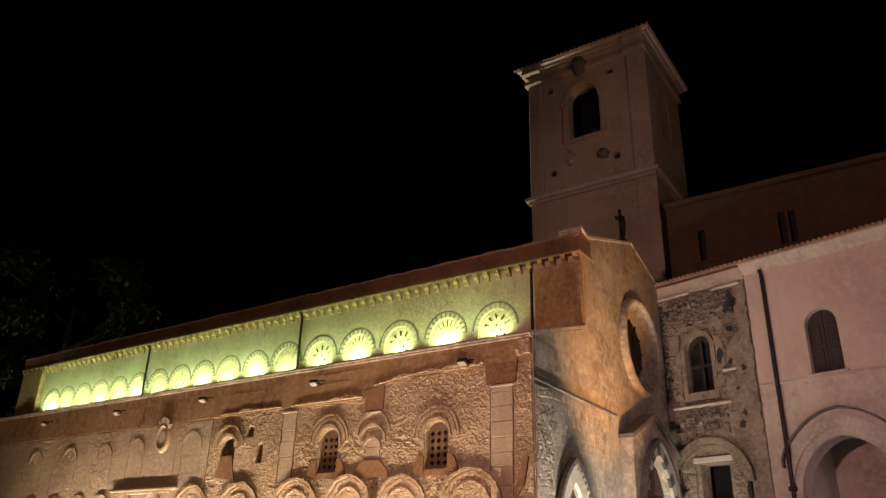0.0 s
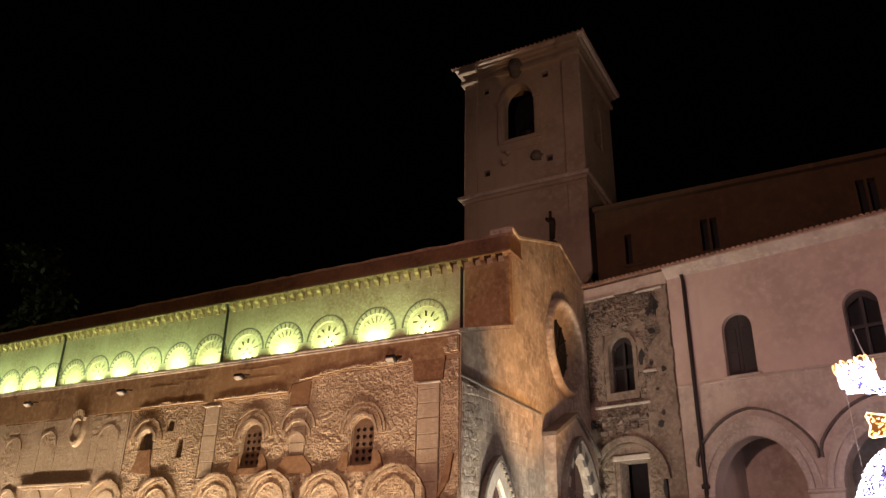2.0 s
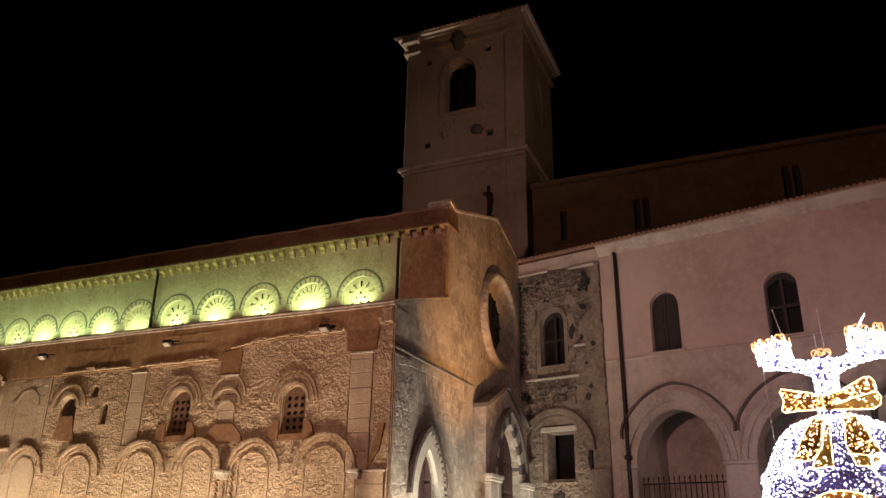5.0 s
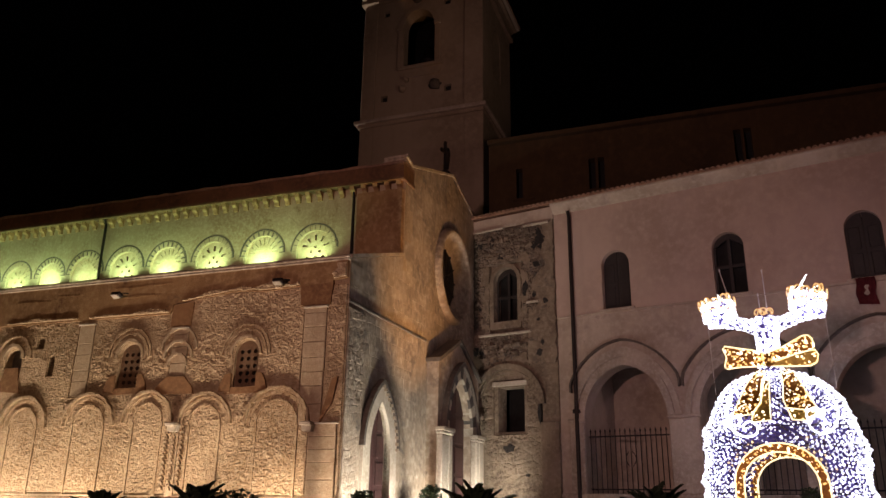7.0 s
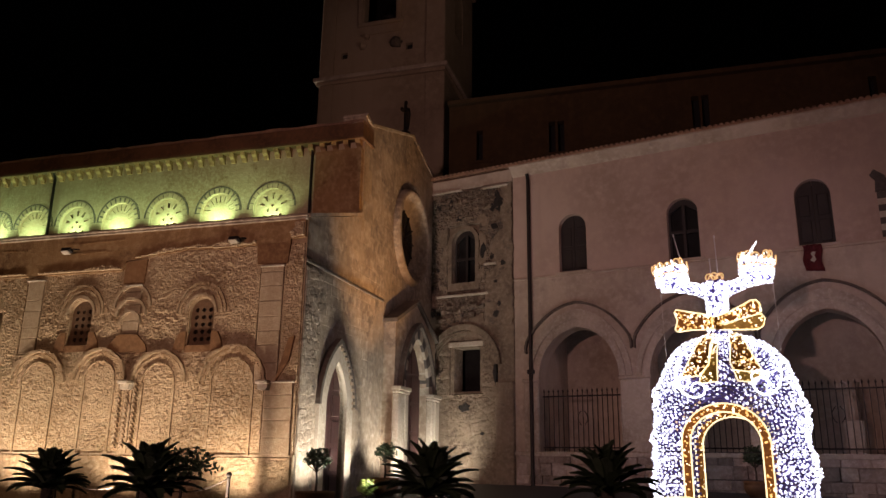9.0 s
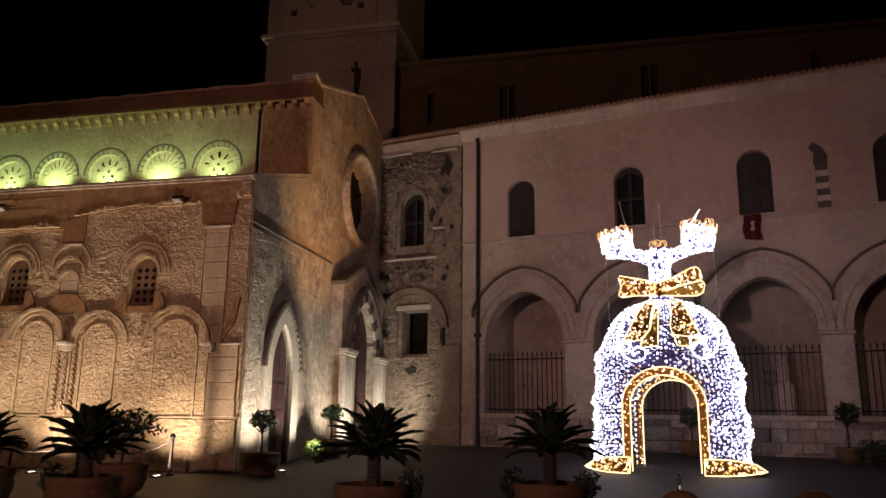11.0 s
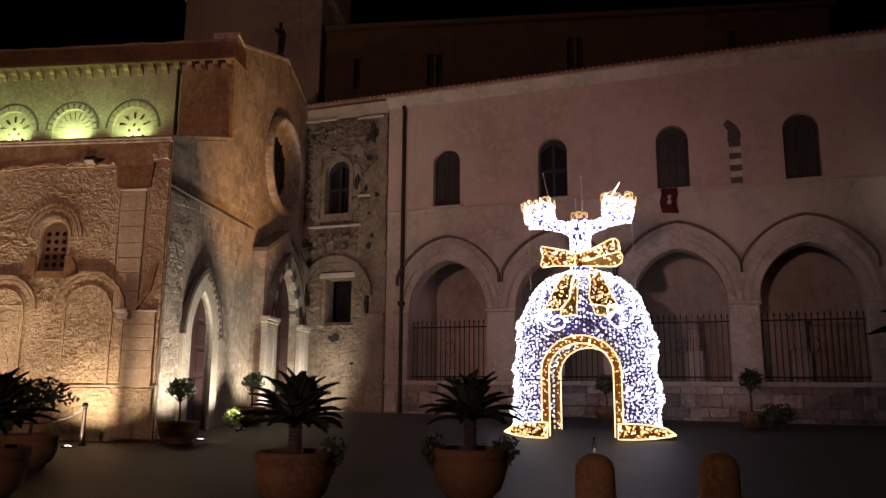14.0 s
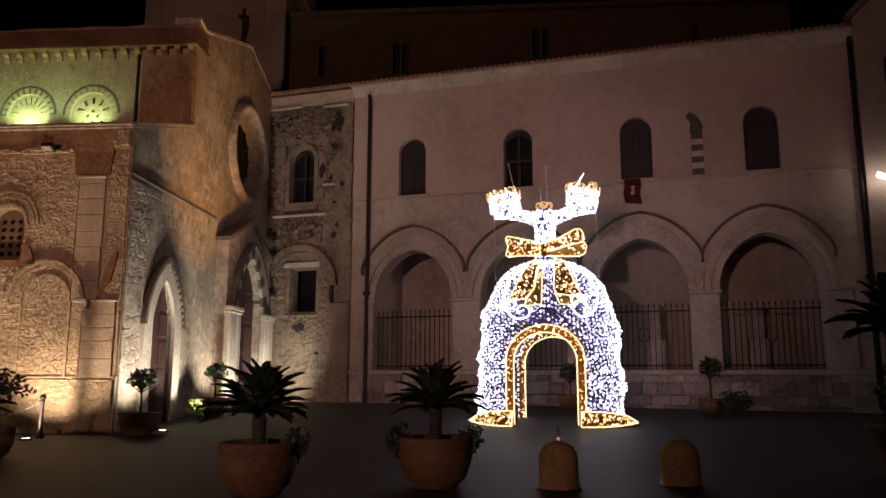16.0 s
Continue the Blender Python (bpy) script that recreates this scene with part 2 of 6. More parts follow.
# brighter, yellower copy of the shrub leaf, with the uplight's glow painted in
LIT_LEAF = surface("lit_leaf", (0.20, 0.24, 0.06), (0.10, 0.15, 0.04), None, 3, 12, 0.55, 0.0)
# dark reddish tone that paints shade onto the side wall
OCHRE_SHADE = surface("red_ochre_shade", (0.25, 0.125, 0.055), (0.16, 0.075, 0.032), (0.31, 0.17, 0.08), 0.9, 9, 0.95, 0.5, 12, 0.02)
OLD_PLASTER = surface("old_stained_plaster", (0.25, 0.19, 0.135), (0.14, 0.102, 0.07), (0.31, 0.245, 0.18), 0.8, 7, 0.95, 0.9, 8, 0.05, streak=0.5, stain=(0.12, 0.095, 0.075), stain_lo=0.58)

# ---------- lamps of the square (behind the camera) ----------
STREET = (1.0, 0.57, 0.53)
lamp("square_flood", "SPOT", (-15, -8, 3.5), 21000, STREET, (-15 + 45 * math.sin(radians(40)), -8 + 45 * math.cos(radians(40)), 11.3), 0.5, 52, 1.0)
lamp("square_flood", "SPOT", (-14, -3, 7), 6600, (1.0, 0.59, 0.36), FLANK @ Vector((-14.5, 0, 6.0)), 0.5, 70, 1.0)
lamp("square_flood", "SPOT", (17, -5, 7), 4300, STREET, PALACE @ Vector((8.5, 0, 4.8)), 0.5, 42, 1.0)
lamp("square_flood", "SPOT", (22, -4, 6), 7800, (1.0, 0.67, 0.52), TOWER @ Vector((-2, 0, 27)), 0.4, 26, 1.0)
# unseen fill light, added so that the tree beyond the church shows
lamp("tree_fill_light", "POINT", bearing(-34, 50, 7), 650, (0.9, 1.0, 0.7), size=0.3)

# ---------- ground ----------
bm = bmesh.new()
xs = [-400, -200, -100, -60] + [-40 + i * 1.0 for i in range(91)] + [60, 80, 120, 200, 400]
ys = [-400, -200, -100, -60] + [-30 + i * 1.0 for i in range(91)] + [70, 90, 120, 200, 400]
grid = [[bm.verts.new((x, y, ground_z(x, y))) for y in ys] for x in xs]
for i in range(len(xs) - 1):
    for j in range(len(ys) - 1):
        bm.faces.new((grid[i][j], grid[i + 1][j], grid[i + 1][j + 1], grid[i][j + 1]))
tagged(mesh_object("ground", bm, PAVING, True), "dark worn paving of the open square", "ground", kind="structure")


# ---------- relief and stones ----------
def rubble_height(x, z, cell, seed):
    """Rounded stones in rough courses: a height from 0 to 1."""
    rng = np.random.RandomState(seed)
    cx, cz = cell
    tab = rng.rand(512, 3)
    j = np.floor(z / cz)
    best, second, hb = np.full(x.shape, 9.0), np.full(x.shape, 9.0), np.zeros(x.shape)
    for dj in (-1, 0, 1):
        jj = j + dj
        xo = x / cx + 0.5 * (jj % 2)
        i = np.floor(xo)
        for di in (-1, 0, 1):
            ii = i + di
            k = ((ii * 73 + jj * 151) % 512).astype(int)
            dx = (xo - (ii + 0.2 + 0.6 * tab[k, 0])) * 0.95
            dz = (z / cz - (jj + 0.3 + 0.4 * tab[k, 1]))
            d = np.maximum(np.abs(dx), np.abs(dz)) * 0.6 + np.hypot(dx, dz) * 0.4
            near = d < best
            second = np.where(near, best, np.minimum(second, d))
            hb = np.where(near, tab[k, 2], hb)
            best = np.where(near, d, best)
    edge = np.clip((second - best) / 0.22, 0, 1)
    return edge ** 0.6 * (0.45 + 0.55 * hb)


def fine_noise(x, z, scale, seed):
    rng = np.random.RandomState(seed)
    t = rng.rand(64, 64)
    u, w = x * scale, z * scale
    i, j = np.floor(u).astype(int), np.floor(w).astype(int)
    a, b = u - i, w - j
    a, b = a * a * (3 - 2 * a), b * b * (3 - 2 * b)
    g = lambda p, q: t[p % 64, q % 64]
    return (g(i, j) * (1 - a) + g(i + 1, j) * a) * (1 - b) + (g(i, j + 1) * (1 - a) + g(i + 1, j + 1) * a) * b


def relief(name, x0, x1, z0, z1, step, amp, material, parent, keep_out=(), only=None, cell=(0.34, 0.2), seed=1, back=0.02, kind="stuff"):
    """A rough stone facing as real relief in front of the wall plane y = 0."""
    nx, nz = int((x1 - x0) / step) + 1, int((z1 - z0) / step) + 1
    X, Z = np.meshgrid(np.linspace(x0, x1, nx), np.linspace(z0, z1, nz), indexing="ij")
    wx = X + 0.24 * (fine_noise(X, Z, 2.6, seed + 5) - 0.5)
    wz = Z + 0.22 * (fine_noise(X, Z, 2.1, seed + 6) - 0.5)
    h = rubble_height(wx, wz, cell, seed)
    h = 0.42 * h + 0.28 * fine_noise(X, Z, 7.5, seed + 2) + 0.30 * fine_noise(X, Z, 20.0, seed + 3)
    h *= 0.55 + 0.9 * np.clip(fine_noise(X, Z, 0.8, seed + 9), 0.1, 0.9)
    Y = -amp * h - 0.005
    keep = np.ones((nx - 1, nz - 1), bool)
    for i in range(nx - 1):
        for j in range(nz - 1):
            c = (X[i, j] + step / 2, Z[i, j] + step / 2)
            for bx0, bx1, bz0, bz1, loop in keep_out:
                if bx0 < c[0] < bx1 and bz0 < c[1] < bz1 and (loop is None or inside(c, loop)):
                    keep[i, j] = False
                    break
            if keep[i, j] and only and not inside(c, only):
                keep[i, j] = False
    full = np.zeros((nx, nz), int)
    for di in (0, 1):
        for dj in (0, 1):
            full[di:nx - 1 + di, dj:nz - 1 + dj] += keep
    Y = np.where(full < 4, back, Y)
    idx = np.arange(nx * nz).reshape(nx, nz)
    faces = [(int(idx[i, j]), int(idx[i + 1, j]), int(idx[i + 1, j + 1]), int(idx[i, j + 1])) for i in range(nx - 1) for j in range(nz - 1) if keep[i, j]]
    me = bpy.data.meshes.new(name)
    me.from_pydata(np.stack([X.ravel(), Y.ravel(), Z.ravel()], 1).tolist(), [], faces)
    me.materials.append(material)
    ob = new(name, me)
    ob.parent = parent
    return tagged(ob, kind=kind)


def bounds(loop):
    xs, zs = [p[0] for p in loop], [p[1] for p in loop]
    return (min(xs), max(xs), min(zs), max(zs), loop)


def stone_meshes(name, material, count, seed):
    rng = random.Random(seed)
    out = []
    for _ in range(count):
        bm = bmesh.new()
        c = 0.035
        f = [(-0.5 + c, -0.5 + c), (0.5 - c, -0.5 + c), (0.5 - c, 0.5 - c), (-0.5 + c, 0.5 - c)]
        f = [(x + rng.uniform(-0.02, 0.02), z + rng.uniform(-0.04, 0.04)) for x, z in f]
        b = [(-0.5, -0.5), (0.5, -0.5), (0.5, 0.5), (-0.5, 0.5)]
        vf = [bm.verts.new((x, -1 + rng.uniform(-0.3, 0.3), z)) for x, z in f]
        vb = [bm.verts.new((x, -0.35, z)) for x, z in b]
        vc = [bm.verts.new((x, 0.4, z)) for x, z in b]
        bm.faces.new(vf)
        for p, q in ((vf, vb), (vb, vc)):
            for i in range(4):
                bm.faces.new((p[i], q[i], q[(i + 1) % 4], p[(i + 1) % 4]))
        bmesh.ops.recalc_face_normals(bm, faces=bm.faces)
        me = bpy.data.meshes.new(name)
        bm.to_mesh(me)
        bm.free()
        me.materials.append(material)
        out.append(me)
    return out


def courses(name, meshes, parent, x0, x1, z0, z1, height, width, depth, accept, seed, limit=300, y=0.0):
    """Coursed blocks, each an object of its own on shared meshes."""
    rng = random.Random(seed)
    z, made = z0, 0
    while z < z1 - 0.08:
        h = min(height * rng.uniform(0.82, 1.2), z1 - z)
        x = x0 - rng.uniform(0, width)
        while x < x1:
            w = width * rng.uniform(0.6, 1.45)
            a, b = max(x, x0), min(x + w, x1)
            if b - a > 0.12 and made < limit and accept(a, b, z, z + h):
                ob = new(name, rng.choice(meshes))
                ob.parent = parent
                g = 0.005
                ob.matrix_basis = Matrix.LocRotScale(((a + b) / 2, y, z + h / 2), None, (b - a - g, depth * rng.uniform(0.4, 1.7), h - g))
                made += 1
            x += w
        z += h
    return made


# ---------- cathedral: flank ----------
cathedral = thing("cathedral", Matrix.Identity(4), "old limestone cathedral with a flood-lit green clerestory", "church")


def main_part(name, bm, material, parent, m, label=""):
    ob = part(name, bm, material, parent, label)
    ob.matrix_basis = m
    return ob


FLANK_WIN = [(-6.98, 4.55), (-3.02, 4.45)]
BLIND = (-11.45, 4.85)
wins = [arch(c - 0.38, c + 0.38, z, z + 0.9, z + 1.28, 10) for c, z in FLANK_WIN] + [arch(BLIND[0] - 0.3, BLIND[0] + 0.3, BLIND[1], BLIND[1] + 0.75, BLIND[1] + 1.05, 10)]
SLIT = [(-10.58, 5.86, 0.34), (-10.05, 5.0, 0.62)]
slits = [arch(x, x + 0.24, z, z + h - 0.1, z + h, 6) for x, z, h in SLIT]
bm = bmesh.new()
slab(bm, [(-37, -0.5), (0, -0.5), (0, 7.8), (-37, 7.8)], wins + slits, 0, 0.8)
flank = main_part("flank_wall", bm, RUBBLE, cathedral, FLANK, "long side wall of rough brown limestone")
bm = bmesh.new()
slab(bm, [(-37, 6.7), (-5.7, 6.62), (-5.6, 6.9), (-4.7, 7.0), (-3.6, 7.12), (-2.4, 7.05), (-1.45, 7.12), (-1.4, 6.6), (-0.5, 6.6), (-0.45, 7.2), (-0.03, 7.25), (-0.03, 7.78), (-37, 7.78)], (), -0.09, -0.002)
part("plaster_band", bm, PLASTER_OCHRE, flank)
bm = bmesh.new()
box(bm, -37, 0.0, -0.15, 0.8, 7.8, 7.87, 0.02)
box(bm, -37, 0.0, -0.12, 0.8, 7.73, 7.8, 0.02)
part("coping", bm, FACADE_STONE, flank, "weathered grey stone coping")
# rubble laid bare where the plaster has come away
BARE = ([(-5.5, 6.93), (-5.3, 7.02), (-4.9, 7.06), (-4.3, 7.24), (-3.8, 7.2), (-3.3, 7.28), (-2.9, 7.2), (-2.4, 7.32), (-1.7, 7.2), (-1.47, 7.28), (-1.46, 7.13), (-2.4, 7.07), (-3.6, 7.14), (-4.7, 7.02)],
        [(-0.44, 7.23), (-0.5, 7.4), (-0.36, 7.55), (-0.4, 7.7), (-0.04, 7.7), (-0.04, 7.26)],
        [(-8.9, 6.66), (-8.4, 6.74), (-8.0, 6.78), (-7.2, 6.74), (-6.4, 6.85), (-5.75, 6.75), (-5.72, 6.65)],
        [(-12.35, 6.67), (-11.6, 6.74), (-10.8, 6.83), (-9.9, 6.76), (-9.1, 6.74), (-9.05, 6.66)])
for k, q in enumerate(BARE):
    bx0, bx1, bz0, bz1, _ = bounds(q)
    ob = relief("bare_rubble", bx0, bx1, bz0, bz1, 0.03, 0.07, RUBBLE, flank, (), q[::-1], cell=(0.2, 0.1), seed=61 + k)
    ob.location = (0, -0.082, 0)
# cracks and ledges left along the plaster
rl = random.Random(19)
for k in range(9):
    x, z = rl.uniform(-20, -2.0), rl.uniform(7.2, 7.6)
    w = rl.uniform(0.5, 1.8)
    top = [(x + w * i / 8, z + rl.uniform(-0.02, 0.02)) for i in range(9)]
    bm = bmesh.new()
    slab(bm, top + [(px, pz + rl.uniform(0.015, 0.035)) for px, pz in top[::-1]], (), -0.099, -0.08)
    part("plaster_ridge", bm, PLASTER_OCHRE, flank)

LOWER = [(-12.9, 0.84, 4.42), (-10.6, 0.9, 4.4), (-8.14, 0.93, 4.42), (-6.05, 0.86, 4.42), (-4.14, 0.86, 4.32), (-1.9, 0.98, 4.4)]
keep = [bounds(w) for w in wins + slits]
STRIPS = [(-9.0, -8.4, 4.35, 6.52), (-5.52, -4.98, 4.3, 6.2), (-1.28, -0.6, 3.4, 6.52), (-0.95, -0.12, 1.62, 3.45), (-5.18, -4.92, 1.62, 3.5)]
keep += [(a, b, c, d, None) for a, b, c, d in STRIPS]
relief("rubble_facing", -12.4, -0.02, 1.66, 7.1, 0.028, 0.058, RUBBLE, flank, keep, cell=(0.13, 0.075), seed=3)
footing = relief("plinth_facing", -14.0, -0.02, 0.1, 1.6, 0.05, 0.07, RUBBLE, flank, (), cell=(0.55, 0.36), seed=8)
footing.location = (0, -0.045, 0)
bm = bmesh.new()
box(bm, -37, 0.0, -0.06, 0.0, -0.4, 1.62)
part("plinth", bm, ASHLAR_WARM, flank)
bm = bmesh.new()
box(bm, -37, -12.4, -0.05, 0.0, 1.62, 6.7)
part("plaster_field", bm, ASHLAR_WARM, flank, "smooth pale plaster field")
rough = relief("plaster_relief", -27, -12.42, 1.66, 6.66, 0.06, 0.035, ASHLAR_WARM, flank, (), cell=(0.5, 0.3), seed=52)
rough.location = (0, -0.045, 0)
rs_ = random.Random(27)
for a, b, c, d in STRIPS:
    z = c
    while z < d - 0.02:
        h = min(rs_.uniform(0.3, 0.52), d - z)
        h = d - z if d - z - h < 0.15 else h
        bm = bmesh.new()
        box(bm, a + rs_.uniform(0, 0.02), b - rs_.uniform(0, 0.02), -0.058 - rs_.uniform(0, 0.008), 0, z + 0.004, z + h - 0.004, 0.012)
        part("strip_block", bm, ASHLAR_WARM, flank)
        z += h
    bm = bmesh.new()
    box(bm, a - 0.02, b + 0.03, -0.11, 0, d - 0.05, d, 0.012)
    part("strip_cap", bm, PORTAL_STONE, flank)
# painted shadows thrown upwards by strip caps, ledges and window sills
SHADE_PATCHES = [[(-1.38, 6.56), (-0.5, 6.54), (-0.44, 7.14), (-1.42, 7.1)], [(-5.62, 6.24), (-4.94, 6.22), (-4.9, 6.92), (-5.6, 6.86)],
           [(-5.95, 4.32), (-4.6, 4.3), (-4.66, 4.5), (-4.95, 4.78), (-5.55, 4.8), (-5.85, 4.52)], [(-0.66, 3.4), (-0.32, 4.55), (-0.16, 4.6), (-0.28, 3.95)]]
for c, z in FLANK_WIN:
    for s in (-1, 1):
        SHADE_PATCHES.append([(c + s * 0.40, z - 0.14), (c + s * 0.76, z - 0.12), (c + s * 0.70, z + 0.12), (c + s * 0.58, z + 0.34), (c + s * 0.40, z + 0.36)])
for q in SHADE_PATCHES:
    bm = bmesh.new()
    slab(bm, q if q[1][0] > q[0][0] else q[::-1], (), -0.095, -0.004)
    part("shade_patch", bm, OCHRE_SHADE, flank)
for x in (-5.3, -5.05, -4.8):
    for k in range(13):
        bm = bmesh.new()
        z = 1.75 + k * 0.135
        slab(bm, [(x - 0.06, z), (x, z + 0.07), (x + 0.06, z), (x + 0.05, z + 0.05), (x, z + 0.115), (x - 0.05, z + 0.05)], (), -0.12, -0.02)
        part("zigzag_carving", bm, ASHLAR_WARM, flank)


def ring(bm, c, r_out, r_in, spring, h_out, h_in, y0, y1, n=18, point=0.0, a0=0, a1=1, wear=0.0):
    o, i = arc(c, r_out, spring, h_out, n, point), arc(c, r_in, spring, h_in, n, point)
    if wear:
        rw = random.Random(int(c * 977 + r_out * 313 + spring * 71))
        o = [(x + rw.uniform(-wear, wear), z + rw.uniform(-wear, wear)) for x, z in o]
        i = [(x + rw.uniform(-wear, wear), z + rw.uniform(-wear, wear)) for x, z in i]
    k0, k1 = int(n * a0), int(n * a1)
    slab(bm, o[k0:k1 + 1] + i[k0:k1 + 1][::-1], (), y0, y1)


for c, w, top in LOWER:
    sp = top - w
    bm = bmesh.new()
    ring(bm, c, w + 0.02, w - 0.055, sp, w + 0.02, w - 0.055, -0.14, -0.01, 40, wear=0.02)
    part("hood_arch", bm, RUBBLE, flank)
    bm = bmesh.new()
    ring(bm, c, w - 0.10, w - 0.17, sp, w - 0.10, w - 0.16, -0.075, -0.01, 36, wear=0.018)
    part("arch_ring", bm, RUBBLE, flank)
    bm = bmesh.new()
    ring(bm, c, w - 0.34, w - 0.375, sp, w - 0.32, w - 0.355, -0.085, -0.01, 30, wear=0.012)
    part("inner_arch_ring", bm, RUBBLE, flank)
    bm = bmesh.new()
    slab(bm, [(c - w + 0.33, 1.62), (c - w + 0.40, 1.62), (c - w + 0.40, sp), (c - w + 0.33, sp)], (), -0.07, -0.01)
    part("inner_jamb", bm, RUBBLE, flank)
    bm = bmesh.new()
    slab(bm, [(c + w - 0.40, 1.62), (c + w - 0.33, 1.62), (c + w - 0.33, sp), (c + w - 0.40, sp)], (), -0.07, -0.01)
    part("inner_jamb", bm, RUBBLE, flank)
for x, z in ((-5.06, 3.42), (-0.9, 3.36)):
    bm = bmesh.new()
    box(bm, x - 0.16, x + 0.16, -0.34, 0, z, z + 0.1, 0.02)
    slab(bm, [(x - 0.12, z - 0.14), (x + 0.12, z - 0.14), (x + 0.15, z), (x - 0.15, z)], (), -0.24, 0)
    part("bracket", bm, PORTAL_STONE, flank)

for c, z in FLANK_WIN:
    bm = bmesh.new()
    holes_w = []
    for i in range(3):
        for j in range(5):
            hx, hz = c - 0.21 + 0.21 * i, z + 0.17 + 0.2 * j
            holes_w.append([(hx + 0.065 * math.cos(a), hz + 0.065 * math.sin(a)) for a in [math.pi / 4 * k for k in range(8)]])
    slab(bm, arch(c - 0.40, c + 0.40, z - 0.02, z + 0.9, z + 1.3, 10), holes_w, 0.09, 0.2)
    part("window_lattice", bm, LATTICE_STONE, flank, "pierced stone window lattice")
    # black sheet stands in for the shade behind the lattice
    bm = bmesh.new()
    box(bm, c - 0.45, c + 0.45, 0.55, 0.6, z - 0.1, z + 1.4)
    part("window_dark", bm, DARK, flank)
    bm = bmesh.new()
    ring(bm, c, 0.50, 0.43, z + 0.88, 0.54, 0.46, -0.085, -0.0, 22, wear=0.014)
    part("window_arch", bm, ASHLAR_WARM, flank)
    bm = bmesh.new()
    ring(bm, c, 0.78, 0.73, z + 0.88, 0.86, 0.80, -0.085, -0.0, 30, wear=0.02)
    part("relieving_arch", bm, RUBBLE, flank)
    bm = bmesh.new()
    ring(bm, c, 0.68, 0.62, z + 0.86, 0.74, 0.67, -0.07, -0.0, 26, wear=0.018)
    part("relieving_arch", bm, RUBBLE, flank)
    # sill trapezoid carries the shade at the window foot in its colour
    bm = bmesh.new()
    slab(bm, [(c - 0.6, z - 0.2), (c + 0.62, z - 0.18), (c + 0.5, z - 0.02), (c - 0.5, z - 0.02)], (), -0.055, 0)
    part("window_sill", bm, OCHRE_SHADE, flank)
# walled-up window: grey pane set back under two worn arches
bm = bmesh.new()
slab(bm, arch(BLIND[0] - 0.34, BLIND[0] + 0.34, BLIND[1] - 0.04, BLIND[1] + 0.75, BLIND[1] + 1.1, 10), (), 0.2, 0.3)
part("blind_pane", bm, DARK_STONE, flank, "grey blocked-up window")
for r, d, m_ in ((0.46, 0.36, ASHLAR_WARM), (0.74, 0.66, RUBBLE)):
    bm = bmesh.new()
    ring(bm, BLIND[0], r, d, BLIND[1] + 0.72, r + 0.02, d + 0.02, -0.11, 0.0, 18, wear=0.016)
    part("blind_window_arch", bm, m_, flank)
# shade at the foot of the blocked window, painted as a reddish patch
bm = bmesh.new()
slab(bm, [(-11.95, 4.62), (-10.95, 4.5), (-11.1, 4.85), (-11.2, 5.3), (-11.72, 5.3), (-11.8, 4.95)], (), -0.06, 0)
part("shade_patch", bm, OCHRE_SHADE, flank)
for x, z, h in SLIT:
    bm = bmesh.new()
    box(bm, x - 0.05, x + 0.3, 0.4, 0.45, z - 0.05, z + h + 0.05)
    part("slit_dark", bm, DARK, flank)
# stepped blind arch between the two windows
for r, zz, yy in ((0.62, 5.78, -0.10), (0.5, 5.52, -0.12), (0.36, 5.28, -0.13)):
    bm = bmesh.new()
    ring(bm, -5.25, r, r - 0.06, zz - 0.2, r + 0.02, r - 0.05, yy, 0, 22, wear=0.014)
    part("blind_arch", bm, ASHLAR_WARM, flank)
# older bays further on: fan heads, cartouche, cornice
for c, z, r in ((-13.3, 5.72, 0.55), (-16.4, 5.75, 0.5), (-18.3, 5.65, 0.5), (-20.6, 5.7, 0.5), (-23, 5.7, 0.5)):
    bm = bmesh.new()
    ring(bm, c, r, r - 0.08, z, r, r - 0.08, -0.10, 0, 16, wear=0.01)
    for k in range(5):
        a = math.pi * (k + 0.5) / 5
        p, q = Vector((c + 0.14 * math.cos(a), z + 0.14 * math.sin(a))), Vector((c + (r - 0.08) * math.cos(a), z + (r - 0.08) * math.sin(a)))
        s = Vector((-(q - p).y, (q - p).x)).normalized() * 0.035
        slab(bm, [tuple(p - s), tuple(p + s), tuple(q + s * 1.6), tuple(q - s * 1.6)][::-1], (), -0.075, 0)
    part("fan_window_head", bm, ASHLAR_WARM, flank)
    bm = bmesh.new()
    box(bm, c - r, c - r + 0.1, -0.07, 0, z - 1.0, z)
    part("window_jamb", bm, ASHLAR_WARM, flank)
    bm = bmesh.new()
    box(bm, c + r - 0.1, c + r, -0.07, 0, z - 1.0, z)
    part("window_jamb", bm, ASHLAR_WARM, flank)
for c in (-15.0, -16.6, -18.0, -19.4, -21.0, -22.6):
    bm = bmesh.new()
    ring(bm, c, 0.55, 0.44, 3.7, 0.62, 0.51, -0.12, 0, 18, wear=0.012)
    part("blind_arch", bm, ASHLAR_WARM, flank)
bm = bmesh.new()
lathe(bm, [(0.0, 0.10), (0.2, 0.10), (0.3, 0.06), (0.36, 0.14), (0.44, 0.12), (0.5, 0.0), (0.0, 0.0)], 22, sx=0.8, sy=1.15)
SHIELD = Matrix.Translation((-14.88, -0.05, 6.15)) @ Matrix.Rotation(math.pi / 2, 4, "X")
main_part("cartouche", bm, ASHLAR_WARM, flank, SHIELD, "carved oval coat-of-arms cartouche")
